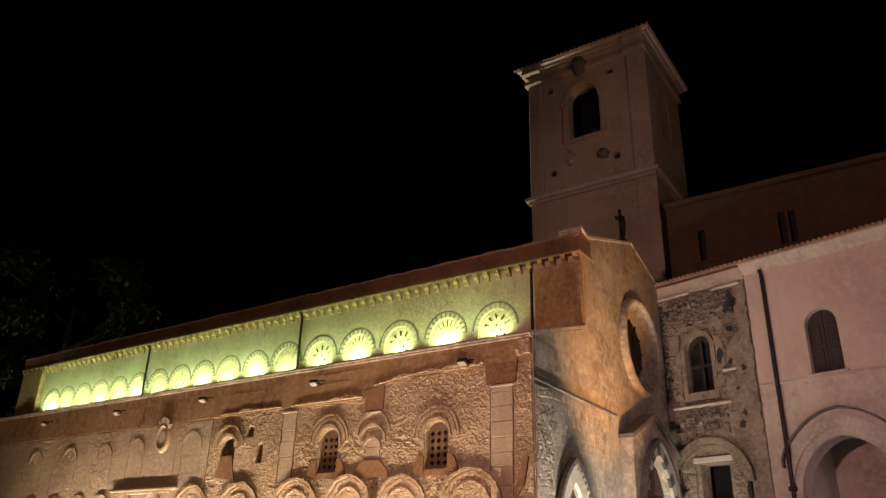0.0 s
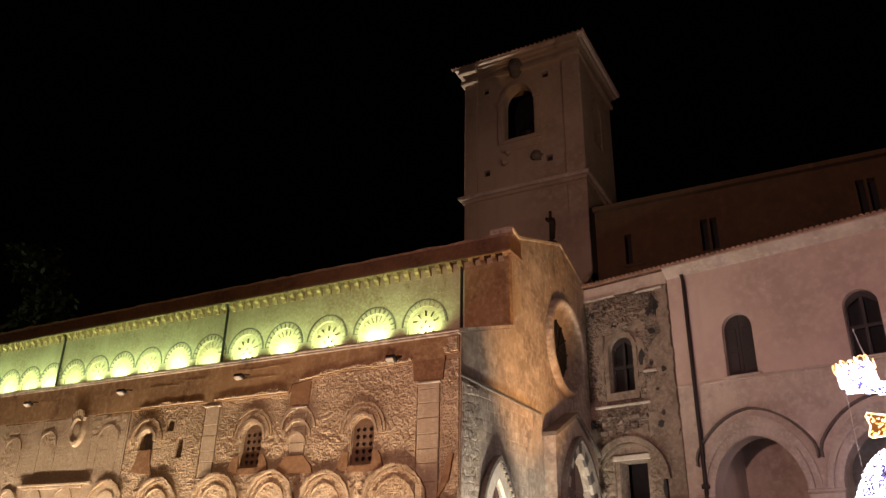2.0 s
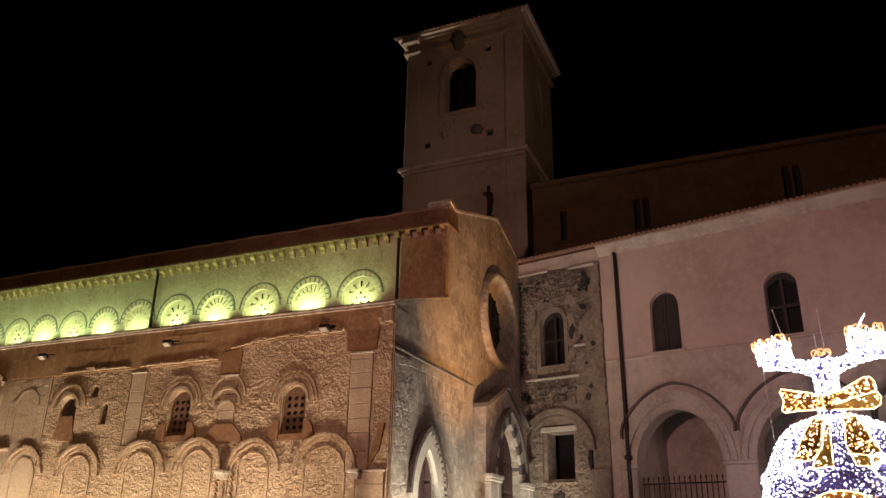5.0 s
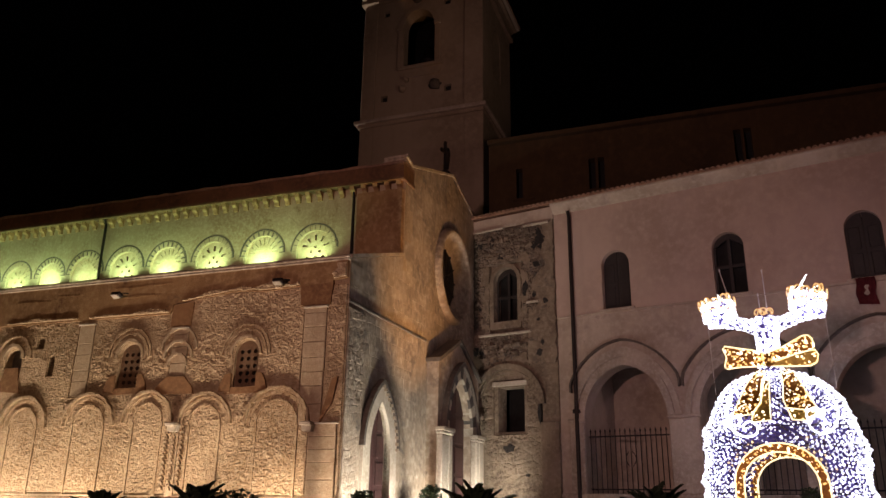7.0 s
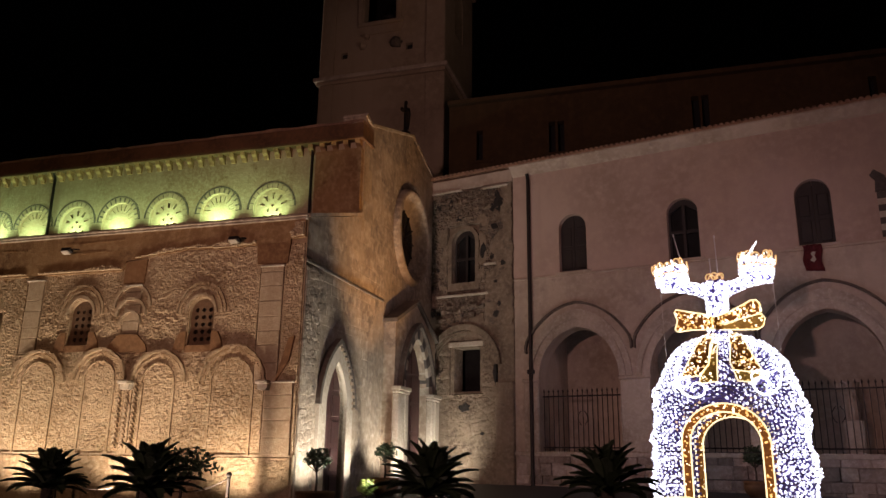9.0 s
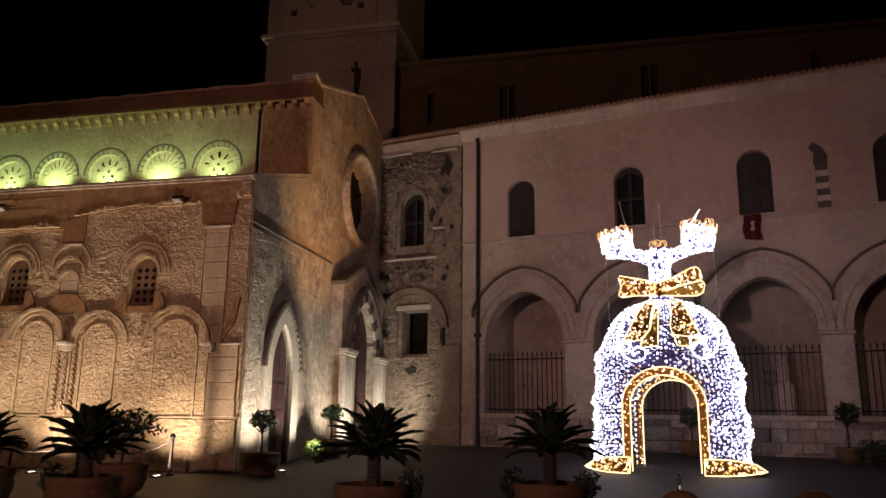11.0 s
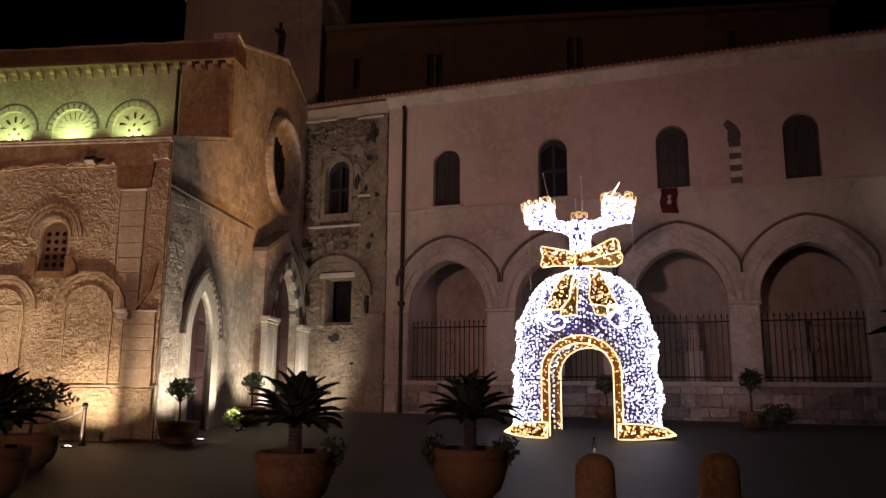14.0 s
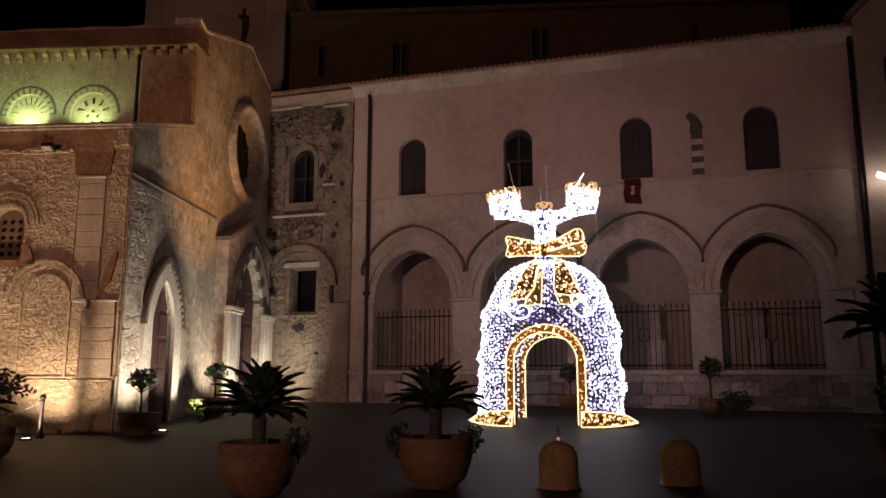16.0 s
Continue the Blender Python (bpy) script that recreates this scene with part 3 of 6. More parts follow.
for k in range(7):
    a = radians(40 + k * 17)
    bm = bmesh.new()
    tube(bm, [(0.36 * math.cos(a), 0.5 * math.sin(a), 0.06), (0.44 * math.cos(a), 0.72 * math.sin(a), 0.1)], 0.07, 5)
    main_part("cartouche_leaf", bm, ASHLAR_WARM, flank, SHIELD)
bm = bmesh.new()
box(bm, -17.4, -13.7, -0.18, 0, 4.32, 4.42, 0.02)
box(bm, -17.2, -14.1, -0.13, 0, 4.22, 4.32, 0.02)
box(bm, -17.1, -14.2, -0.08, 0, 3.4, 4.22, 0.02)
part("doorway_cornice", bm, ASHLAR_WARM, flank)
for x in (-14.3, -17.0, -19.2, -21.8, -24.5):
    bm = bmesh.new()
    box(bm, x - 0.2, x + 0.2, -0.075, 0, 1.62, 6.68, 0.02)
    part("pilaster_strip", bm, ASHLAR_WARM, flank)


def floodlight(m):
    ob = thing("wall_floodlight", m, "small grey floodlight bracketed to the side wall", "floodlight", "floodlights on the side wall")
    bm = bmesh.new()
    box(bm, -0.16, 0.16, -0.36, -0.16, -0.10, 0.02, 0.03)
    bmesh.ops.rotate(bm, verts=bm.verts, cent=(0, -0.3, 0), matrix=Matrix.Rotation(radians(-25), 3, "X"))
    part("housing", bm, IRON, ob)
    bm = bmesh.new()
    box(bm, -0.13, 0.10, -0.35, -0.18, -0.125, -0.105)
    bmesh.ops.rotate(bm, verts=bm.verts, cent=(0, -0.3, 0), matrix=Matrix.Rotation(radians(-25), 3, "X"))
    part("glass", bm, ARCH_STONE, ob, "pale lamp glass")
    bm = bmesh.new()
    tube(bm, [(-0.19, -0.28, -0.02), (-0.19, 0.0, 0.04)], 0.02)
    tube(bm, [(0.19, -0.28, -0.02), (0.19, 0.0, 0.04)], 0.02)
    part("bracket", bm, IRON, ob)
    return ob


first = floodlight(FLANK @ pose(-2.0, -0.06, 7.28))
for x in (-7.5, -12.7, -17.6, -22.5, -26.9):
    copy_thing(first, FLANK @ pose(x, -0.06, 7.32))

# ---------- cathedral: clerestory ----------
ARCHES = [-3.24, -5.25, -7.28, -9.25, -11.1, -12.95, -14.65, -16.3, -17.9, -19.45, -20.97, -22.45, -23.94, -25.4, -26.8, -28.2, -29.5]
bm = bmesh.new()
heads = []
for k, c in enumerate(ARCHES):
    r = (0.66 if c > -13 else 0.54)
    heads.append(arch(c - r, c + r, 8.9, 9.55, 9.55 + r * 0.95, 14))
slab(bm, [(-32.4, 7.0), (0, 7.0), (0, 11.5), (-32.4, 11.5)], heads, 0, 0.7)
nave = main_part("nave_wall", bm, ASHLAR_WARM, cathedral, NAVE, "clerestory wall lit yellow-green from below")
bm = bmesh.new()
box(bm, -32.6, 0.06, -0.30, 0.7, 11.5, 11.62, 0.02)
box(bm, -32.5, 0.02, -0.22, 0.7, 11.62, 12.12)
part("parapet", bm, ROOF_BAND, nave)
bm = bmesh.new()
re_ = random.Random(33)
ragged = [(-32.5 + 32.52 * i / 96, 12.17 + re_.uniform(-0.025, 0.03)) for i in range(97)]
slab(bm, [(-32.5, 12.08), (0.02, 12.08)] + ragged[::-1], (), -0.26, 0.7)
part("roof_edge", bm, TILE, nave)
bm = bmesh.new()
box(bm, -1.62, -0.02, -0.22, 0, 7.2, 11.2)
part("buttress", bm, PLASTER_OCHRE, nave, "plain ochre plastered corner pier")
bm = bmesh.new()
box(bm, -32.4, -30.6, -0.22, 0, 7.2, 11.4)
part("buttress", bm, PLASTER_OCHRE, nave)
bm = bmesh.new()
slab(bm, [(-34, 7.93), (0, 7.93), (0, 8.0), (-34, 8.0)], (), 0, 0.01)
for v in bm.verts:
    if v.co.z > 7.97:
        v.co.y, v.co.z = 3.65, v.co.z + 0.95
part("aisle_roof", bm, TILE, flank)
for i in range(78):
    x = -0.25 - i * 0.42
    bm = bmesh.new()
    slab(bm, [(-0.24, 11.5), (0.0, 11.5), (0.0, 11.2), (-0.06, 11.2), (-0.10, 11.32), (-0.2, 11.38)], (), x, x + 0.17)
    for v in bm.verts:
        v.co.x, v.co.y = v.co.y, v.co.x
    part("corbel", bm, PLASTER_OCHRE, nave)
for x in (-1.82, -12.2, -21.9):
    bm = bmesh.new()
    tube(bm, [(x, -0.07, 7.9), (x, -0.07, 11.3), (x, -0.18, 11.5)], 0.05, 8)
    part("drainpipe", bm, IRON, nave)
FLOOD_GREEN = (0.62, 1.0, 0.46)
for k, c in enumerate(ARCHES):
    near = c > -13
    r = 0.66 if near else 0.54
    style = 0 if k in (0, 2, 4, 7, 9) else 1
    bm = bmesh.new()
    ring(bm, c, r + 0.24, r + 0.185, 9.5, r + 0.265, r + 0.22, -0.012, 0, 18)
    part("label_arch", bm, DARK_STONE, nave)
    bm = bmesh.new()
    ring(bm, c, r + 0.17, r + 0.01, 9.5, r + 0.20, r + 0.03, -0.002, 0, 24)
    part("joint_bed", bm, DARK_STONE, nave)
    o, i2 = [Vector(p) for p in arc(c, r + 0.165, 9.5, r + 0.195, 24)], [Vector(p) for p in arc(c, r + 0.012, 9.5, r + 0.032, 24)]
    g = 0.16 if style else 0.06
    for j in range(12):
        a, b = 2 * j, 2 * j + 2
        bm = bmesh.new()
        slab(bm, [tuple(o[a].lerp(o[b], g)), tuple(o[b].lerp(o[a], g)), tuple(i2[b].lerp(i2[a], g)), tuple(i2[a].lerp(i2[b], g))], (), -0.010 - 0.004 * (j % 2), 0)
        part("voussoir", bm, ASHLAR_WARM, nave)
    holes_s = []
    if style == 0:
        for j in range(5):
            a0, a1 = math.pi * (j + 0.34) / 5, math.pi * (j + 0.66) / 5
            ri, ro = 0.48 * r, 0.80 * r
            holes_s.append([(c + q * math.cos(t), 9.55 + q * math.sin(t) * 0.95) for q, t in ((ri, a0), (ro, a0), (ro, (a0 + a1) / 2), (ro, a1), (ri, a1))])
        for x, z in ((-0.16, 9.45), (0.16, 9.45), (0, 9.62), (-0.3, 9.25), (0, 9.25), (0.3, 9.25)):
            holes_s.append([(c + x + 0.055 * math.cos(t), z + 0.055 * math.sin(t)) for t in [math.pi / 4 * q for q in range(8)]])
    else:
        for j in range(9):
            t0 = math.pi * (j + 0.5) / 9
            ri, ro = 0.55 * r, 0.9 * r
            d = 0.03
            holes_s.append([(c + q * math.cos(t), 9.55 + q * math.sin(t) * 0.95) for q, t in ((ri, t0 - d), (ro, t0 - d), (ro, t0 + d), (ri, t0 + d))])
    bm = bmesh.new()
    slab(bm, arch(c - r - 0.02, c + r + 0.02, 8.88, 9.55, 9.57 + r * 0.95, 14), holes_s, 0.10, 0.18)
    part("window_screen", bm, ASHLAR_WARM, nave, "pierced stone fan screen")
    bm = bmesh.new()
    box(bm, c - r - 0.05, c + r + 0.05, 0.26, 0.32, 8.8, 10.4)
    part("window_back", bm, ASHLAR_WARM, nave)
    p = NAVE @ Vector((c, -0.44, 9.02))
    lamp("clerestory_flood", "SPOT", p, (300 if near else 290) * (0.82, 1.15, 0.9, 1.2, 0.86)[k % 5], FLOOD_GREEN, NAVE @ Vector((c, 0.0, 10.3)), 0.1, 140, 0.6)

# ---------- cathedral: front ----------
left_portal = arch(1.50, 2.86, 0.2, 2.95, 4.2, 22, 0.62)
main_portal = arch(7.05, 9.35, 0.2, 3.8, 5.6, 16, 0.3)
RC = Vector((8.28, 9.55))
rose = [(RC.x + 1.6 * math.cos(a), RC.y + 1.6 * math.sin(a)) for a in [2 * math.pi * i / 40 for i in range(40)]]
OUT = [(0.003, -0.5), (16.6, -0.5), (16.6, 7.8), (13.0, 8.95), (13.0, 12.2), (8.3, 13.62), (4.1, 12.25), (3.62, 12.42), (3.62, 8.95), (0.003, 7.8)]
bm = bmesh.new()
slab(bm, OUT, [left_portal, main_portal, rose], 0.0, 0.8)
facade = main_part("facade_wall", bm, FACADE_STONE, cathedral, FACADE, "gabled front wall of weathered ochre stone blocks")
BLOCKS = stone_meshes("stone_block", FACADE_STONE, 6, 4)


def clear(a, b, c, d):
    return not (b > 1.0 and a < 3.4 and c < 5.0) and not (b > 5.55 and c < 7.3)


courses("stone_block", BLOCKS, facade, 0.05, 5.6, 0.2, 6.5, 0.31, 0.46, 0.0045, clear, 11, 300)


def clear_up(a, b, c, d):
    if d > 7.85 and a < 3.65 and d > 7.8 + 1.15 * a / 3.62:
        return False
    if d > 12.2 + 1.4 * max(0, 1 - abs((a + b) / 2 - 8.3) / 4.7) - 0.12:
        return False
    if a < 3.65 and b > 3.65 and d > 8.9:
        return False
    cx, cz = min(max(RC.x, a), b), min(max(RC.y, c), d)
    return math.hypot(cx - RC.x, cz - RC.y) > 1.86 and not (a > 5.4 and c < 7.25)


courses("stone_block", BLOCKS, facade, 0.05, 11.05, 6.75, 13.5, 0.34, 0.62, 0.004, clear_up, 12, 300)
relief("corner_rubble", 0.02, 1.05, 0.3, 6.5, 0.036, 0.04, FACADE_STONE, facade, (), cell=(0.3, 0.22), seed=21)
bm = bmesh.new()
box(bm, -0.02, 5.65, -0.055, 0, 6.58, 6.66, 0.015)
part("string_course", bm, DARK_STONE, facade)
for p, q in (((0.0, 7.82), (3.62, 8.97)), ((3.6, 12.40), (4.1, 12.24)), ((4.1, 12.24), (8.3, 13.62)), ((8.3, 13.62), (13.0, 12.2))):
    bm = bmesh.new()
    slab(bm, [p, q, (q[0], q[1] + 0.1), (p[0], p[1] + 0.1)], (), -0.045, 0.8)
    part("gable_coping", bm, FACADE_STONE, facade)
bm = bmesh.new()
prof = [(1.08, 0.34), (1.12, 0.2), (1.26, 0.19), (1.29, 0.11), (1.41, 0.10), (1.44, 0.0), (1.54, -0.03), (1.57, -0.16), (1.68, -0.24), (1.80, -0.18), (1.84, 0.0), (1.84, 0.02)]
rings = []
for r, y in prof:
    rings.append([bm.verts.new((RC.x + r * math.cos(2 * math.pi * i / 56), y, RC.y + r * math.sin(2 * math.pi * i / 56))) for i in range(56)])
for a, b in zip(rings, rings[1:]):
    for i in range(56):
        bm.faces.new((a[i], a[(i + 1) % 56], b[(i + 1) % 56], b[i]))
part("rose_moulding", bm, FACADE_STONE, facade, "stepped round stone moulding", True)
bm = bmesh.new()
for k in range(12):
    a = math.pi * 2 * k / 12
    tube(bm, [(RC.x + 0.15 * math.cos(a), 0.27, RC.y + 0.15 * math.sin(a)), (RC.x + 1.12 * math.cos(a), 0.27, RC.y + 1.12 * math.sin(a))], 0.035, 5)
part("rose_tracery", bm, IRON, facade)
bm = bmesh.new()
lathe(bm, [(0, 0), (1.15, 0), (1.15, 0.03), (0, 0.03)], 32)
bmesh.ops.rotate(bm, verts=bm.verts, matrix=Matrix.Rotation(math.pi / 2, 3, "X"))
bmesh.ops.translate(bm, verts=bm.verts, vec=(RC.x, 0.33, RC.y))
part("rose_glass", bm, DARK, facade)
# cross on the gable
bm = bmesh.new()
box(bm, -0.05, 0.05, -0.05, 0.05, 0, 1.3, 0.02)
box(bm, -0.3, 0.3, -0.045, 0.045, 0.82, 0.95, 0.02)
box(bm, -0.15, 0.15, -0.15, 0.15, -0.02, 0.14, 0.03)
tube(bm, [(0.0, -0.09, 0.2), (0.02, -0.1, 0.55), (0.0, -0.1, 0.85), (0.03, -0.09, 1.0)], [0.05, 0.08, 0.1, 0.06], 6)
ob = mesh_object("gable_cross", bm, IRON)
ob.matrix_world = FACADE @ pose(8.2, 0.3, 13.7, 0, 0, -12) @ Matrix.Scale(1.12, 4)
tagged(ob, "dark iron cross standing on the church gable", "cross")

# side door of the front
bm = bmesh.new()
slab(bm, arch(1.06, 3.3, 0.2, 2.95, 4.68, 22, 0.55), [arch(1.5, 2.86, 0.1, 2.95, 4.2, 22, 0.62)], -0.10, 0.1)
part("portal_frame", bm, PORTAL_STONE, facade, "pale dressed stone door surround")
bm = bmesh.new()
ring(bm, 2.18, 1.24, 1.13, 2.95, 1.9, 1.76, -0.17, 0, 26, 0.55)
part("portal_hood", bm, DARK_STONE, facade)
for k in range(12):
    p = arc(2.18, 1.08, 2.95, 1.7, 44, 0.55)[k * 2]
    bm = bmesh.new()
    box(bm, p[0] - 0.05, p[0] + 0.05, -0.17, -0.08, p[1] - 0.04, p[1] + 0.04)
    part("dentil", bm, FACADE_STONE, facade)


def door_leaf(x0, x1, z1, parent, y):
    bm = bmesh.new()
    box(bm, x0, x1, y, y + 0.08, 0.3, z1)
    d = part("door_leaf", bm, DOOR_WOOD, parent, "tall reddish-brown panelled door leaf")
    for k in range(5):
        bm = bmesh.new()
        z = 0.5 + k * (z1 - 0.6) / 5
        box(bm, x0 + 0.12, x1 - 0.12, y - 0.03, y + 0.01, z, z + (z1 - 0.6) / 5 - 0.12, 0.015)
        part("door_panel", bm, DOOR_WOOD, parent)


door_leaf(1.45, 2.17, 4.25, facade, 0.12)
door_leaf(2.19, 2.92, 4.25, facade, 0.12)
door_leaf(7.0, 8.19, 5.6, facade, -0.13)
door_leaf(8.21, 9.4, 5.6, facade, -0.13)

# main porch
P0, P1, PY, PX = 5.9, 10.3, -0.4, 7.95
bm = bmesh.new()
slab(bm, [(P0, 0.2), (P1, 0.2), (P1, 5.9), (PX, 6.95), (P0, 6.0)], [arch(6.75, 9.35, 0.15, 3.8, 5.75, 18, 0.45)], PY, 0.0)
part("porch_front", bm, FACADE_STONE, facade, "projecting gabled portal front")
bm = bmesh.new()
for p, q in (((P0 - 0.16, 5.94), (PX, 6.95)), ((PX, 6.95), (P1 + 0.1, 5.86))):
    slab(bm, [p, q, (q[0], q[1] + 0.13), (p[0], p[1] + 0.13)], (), PY - 0.12, 0)
part("porch_coping", bm, DARK_STONE, facade)
o, i2 = arc(8.05, 1.74, 3.8, 2.3, 30, 0.42), arc(8.05, 1.3, 3.8, 1.95, 30, 0.42)
STRIPE = surface("dark_voussoir", (0.10, 0.085, 0.075), (0.06, 0.05, 0.045), None, 1, 10, 0.9, 0.3, 14, 0.02)
for k in range(15):
    bm = bmesh.new()
    slab(bm, [o[2 * k], o[2 * k + 2], i2[2 * k + 2], i2[2 * k]], (), PY - 0.10, PY + 0.3)
    part("voussoir", bm, STRIPE if k % 2 else PORTAL_STONE, facade)
bm = bmesh.new()
ring(bm, 8.05, 1.88, 1.75, 3.8, 2.48, 2.32, PY - 0.2, PY, 24, 0.42)
part("porch_hood", bm, DARK_STONE, facade)
for x0, x1 in ((5.74, 6.38), (6.42, 6.76), (9.34, 9.72), (9.76, 10.28)):
    bm = bmesh.new()
    box(bm, x0, x1, PY - 0.22, PY, 0.2, 3.62, 0.03)
    box(bm, x0 - 0.05, x1 + 0.05, PY - 0.28, PY, 0.2, 0.8, 0.03)
    part("portal_pilaster", bm, PORTAL_STONE, facade, "pale fluted stone pilaster")
    bm = bmesh.new()
    box(bm, x0 - 0.06, x1 + 0.06, PY - 0.30, PY, 3.72, 3.85, 0.02)
    box(bm, x0 - 0.02, x1 + 0.02, PY - 0.26, PY, 3.62, 3.72, 0.03)
    part("capital", bm, PORTAL_STONE, facade)

# ---------- floodlights on the ground ----------
UP_WARM = (1.0, 0.80, 0.60)
UP_WHITE = (1.0, 0.93, 0.80)


def ground_light(p, aim, power, colour, spot=95):
    """A round uplight let into the paving, with its lamp."""
    ob = thing("ground_light", Matrix.Translation(p), "round recessed ground uplight glowing white in the paving", "ground light", "uplights along the church")
    bm = bmesh.new()
    lathe(bm, [(0.0, 0.03), (0.09, 0.03), (0.10, 0.02)], 14)
    part("glass", bm, LENS_LIT, ob)
    bm = bmesh.new()
    lathe(bm, [(0.10, -0.02), (0.10, 0.035), (0.14, 0.03), (0.15, -0.02)], 16)
    part("ring", bm, IRON, ob)
    lamp("uplight", "SPOT", p + Vector((0, 0, 0.09)), power, colour, aim, 0.08, spot, 0.9)


for x in (-1.35, -4.7, -7.95, -10.9, -13.9, -17.0, -20.2):
    ground_light(on_ground(FLANK, x, -1.25), FLANK @ Vector((x, -0.05, 4.6)), 1560, UP_WARM, 130)
for x, y, ax, az, w in ((0.45, -1.0, 0.6, 8.5, 1850), (2.85, -1.05, 3.3, 8.0, 1200), (5.3, -1.25, 6.2, 6.0, 1200), (8.6, -1.45, 10.7, 2.6, 1150)):
    ground_light(on_ground(FACADE, x, y), FACADE @ Vector((ax, -0.1, az)), w, UP_WHITE, 122)
# unseen amber light added just above the paving, turned up to the rose window
AM = on_ground(FACADE, 3.3, -5.2)
lamp("added_amber_light", "SPOT", AM + Vector((0, 0, 0.2)), 6800, (1.0, 0.50, 0.17), FACADE @ Vector((4.9, 0.0, 10.2)), 0.08, 50, 0.9)

# ---------- palace ----------
rb0 = random.Random(14)
# black that paints the shade inside holes and cracks
HOLE_SHADE = surface("black_hole_shade", (0.03, 0.025, 0.022), (0.02, 0.016, 0.014), None, 2, 9, 1.0, 0.8, 14, 0.05)
palace = thing("palace", PALACE, "pink plastered palace with a pointed stone arcade", "building")
ARCADE = [6.05, 10.08, 14.1, 18.02]
WINDOWS = [1.47, 6.0, 10.0, 14.1, 18.08]
whole = [arch(c - 0.53, c + 0.53, 8.28, 9.92, 10.47, 14) for c in WINDOWS]
bm = bmesh.new()
slab(bm, [(3.62, 8.2), (20.95, 8.2), (20.95, 12.45), (3.62, 12.45)], whole[1:], -0.02, 0.7)
part("upper_wall", bm, PINK, palace, "plain pink plaster upper wall")
AH = [arch(c - 1.5, c + 1.5, 1.86, 4.38, 6.22, 20, 0.15) for c in ARCADE]
bm = bmesh.new()
slab(bm, [(3.62, -0.2), (20.95, -0.2), (20.95, 8.2), (3.62, 8.2)], AH, 0, 0.7)
part("arcade_wall", bm, PALE_STONE, palace, "worn pale plaster and stone arcade wall")
blind_win = [(1.05, 4.06), (2.17, 4.06), (2.17, 5.73), (1.05, 5.73)]
bm = bmesh.new()
slab(bm, [(-0.6, -0.2), (3.62, -0.2), (3.62, 12.2), (-0.6, 12.2)], [whole[0], blind_win], 0.05, 0.7)
ruin = part("ruined_bay", bm, RUIN_STONE, palace, "bare weathered masonry bay with broken plaster")
keep = [bounds(whole[0]), bounds(blind_win), (0.8, 2.15, 7.95, 10.62, None)]
ARCH_IN = arch(0.15, 2.92, 0.4, 5.05, 6.45, 20)
relief("old_masonry", 0.02, 3.58, 6.5, 12.1, 0.036, 0.19, RUIN_STONE, ruin, keep, cell=(0.3, 0.13), seed=31, back=0.08)
relief("niche_rubble", 0.2, 2.9, 0.45, 6.4, 0.036, 0.1, OLD_PLASTER, ruin, [bounds(blind_win), (0.92, 2.28, 4.0, 5.95, None)], ARCH_IN, cell=(0.7, 0.42), seed=41, back=0.08)
bm = bmesh.new()
slab(bm, [(-0.4, 0.3), (3.62, 0.3), (3.62, 6.6), (-0.4, 6.6)], [arch(0.12, 2.95, 0.2, 5.05, 6.48, 20)], -0.07, 0.05)
part("bay_plaster", bm, OLD_PLASTER, ruin)
bm = bmesh.new()
ring(bm, 1.53, 1.58, 1.36, 5.02, 1.58, 1.36, -0.26, 0.05, 22)
part("blind_arch", bm, OLD_PLASTER, ruin)
bm = bmesh.new()
ring(bm, 1.53, 1.33, 1.22, 5.02, 1.33, 1.22, -0.16, 0.05, 22)
part("blind_arch_inner", bm, OLD_PLASTER, ruin)
bm = bmesh.new()
slab(bm, [(0.9, 3.98), (2.3, 3.98), (2.3, 5.8), (0.9, 5.8)], [blind_win], 0.02, 0.05)
part("window_surround", bm, OLD_PLASTER, ruin)
bm = bmesh.new()
box(bm, 0.85, 2.35, -0.12, 0.0, 5.76, 5.95, 0.02)
part("lintel", bm, PORTAL_STONE, ruin)
bm = bmesh.new()
box(bm, 0.8, 2.45, 1.1, 1.15, 3.7, 6.1)
part("dark_opening", bm, DARK, ruin)
bm = bmesh.new()
box(bm, 2.9, 3.62, -0.2, 0.0, 0.3, 4.36, 0.03)
part("pier", bm, OLD_PLASTER, ruin)
bm = bmesh.new()
slab(bm, arch(0.78, 2.16, 7.98, 9.92, 10.64, 14), [whole[0]], -0.10, 0.05)
part("window_surround", bm, OLD_PLASTER, ruin)
bm = bmesh.new()
box(bm, -0.5, 3.62, -0.12, 0.5, 12.15, 12.655)
part("eave_band", bm, PALE_STONE, ruin)

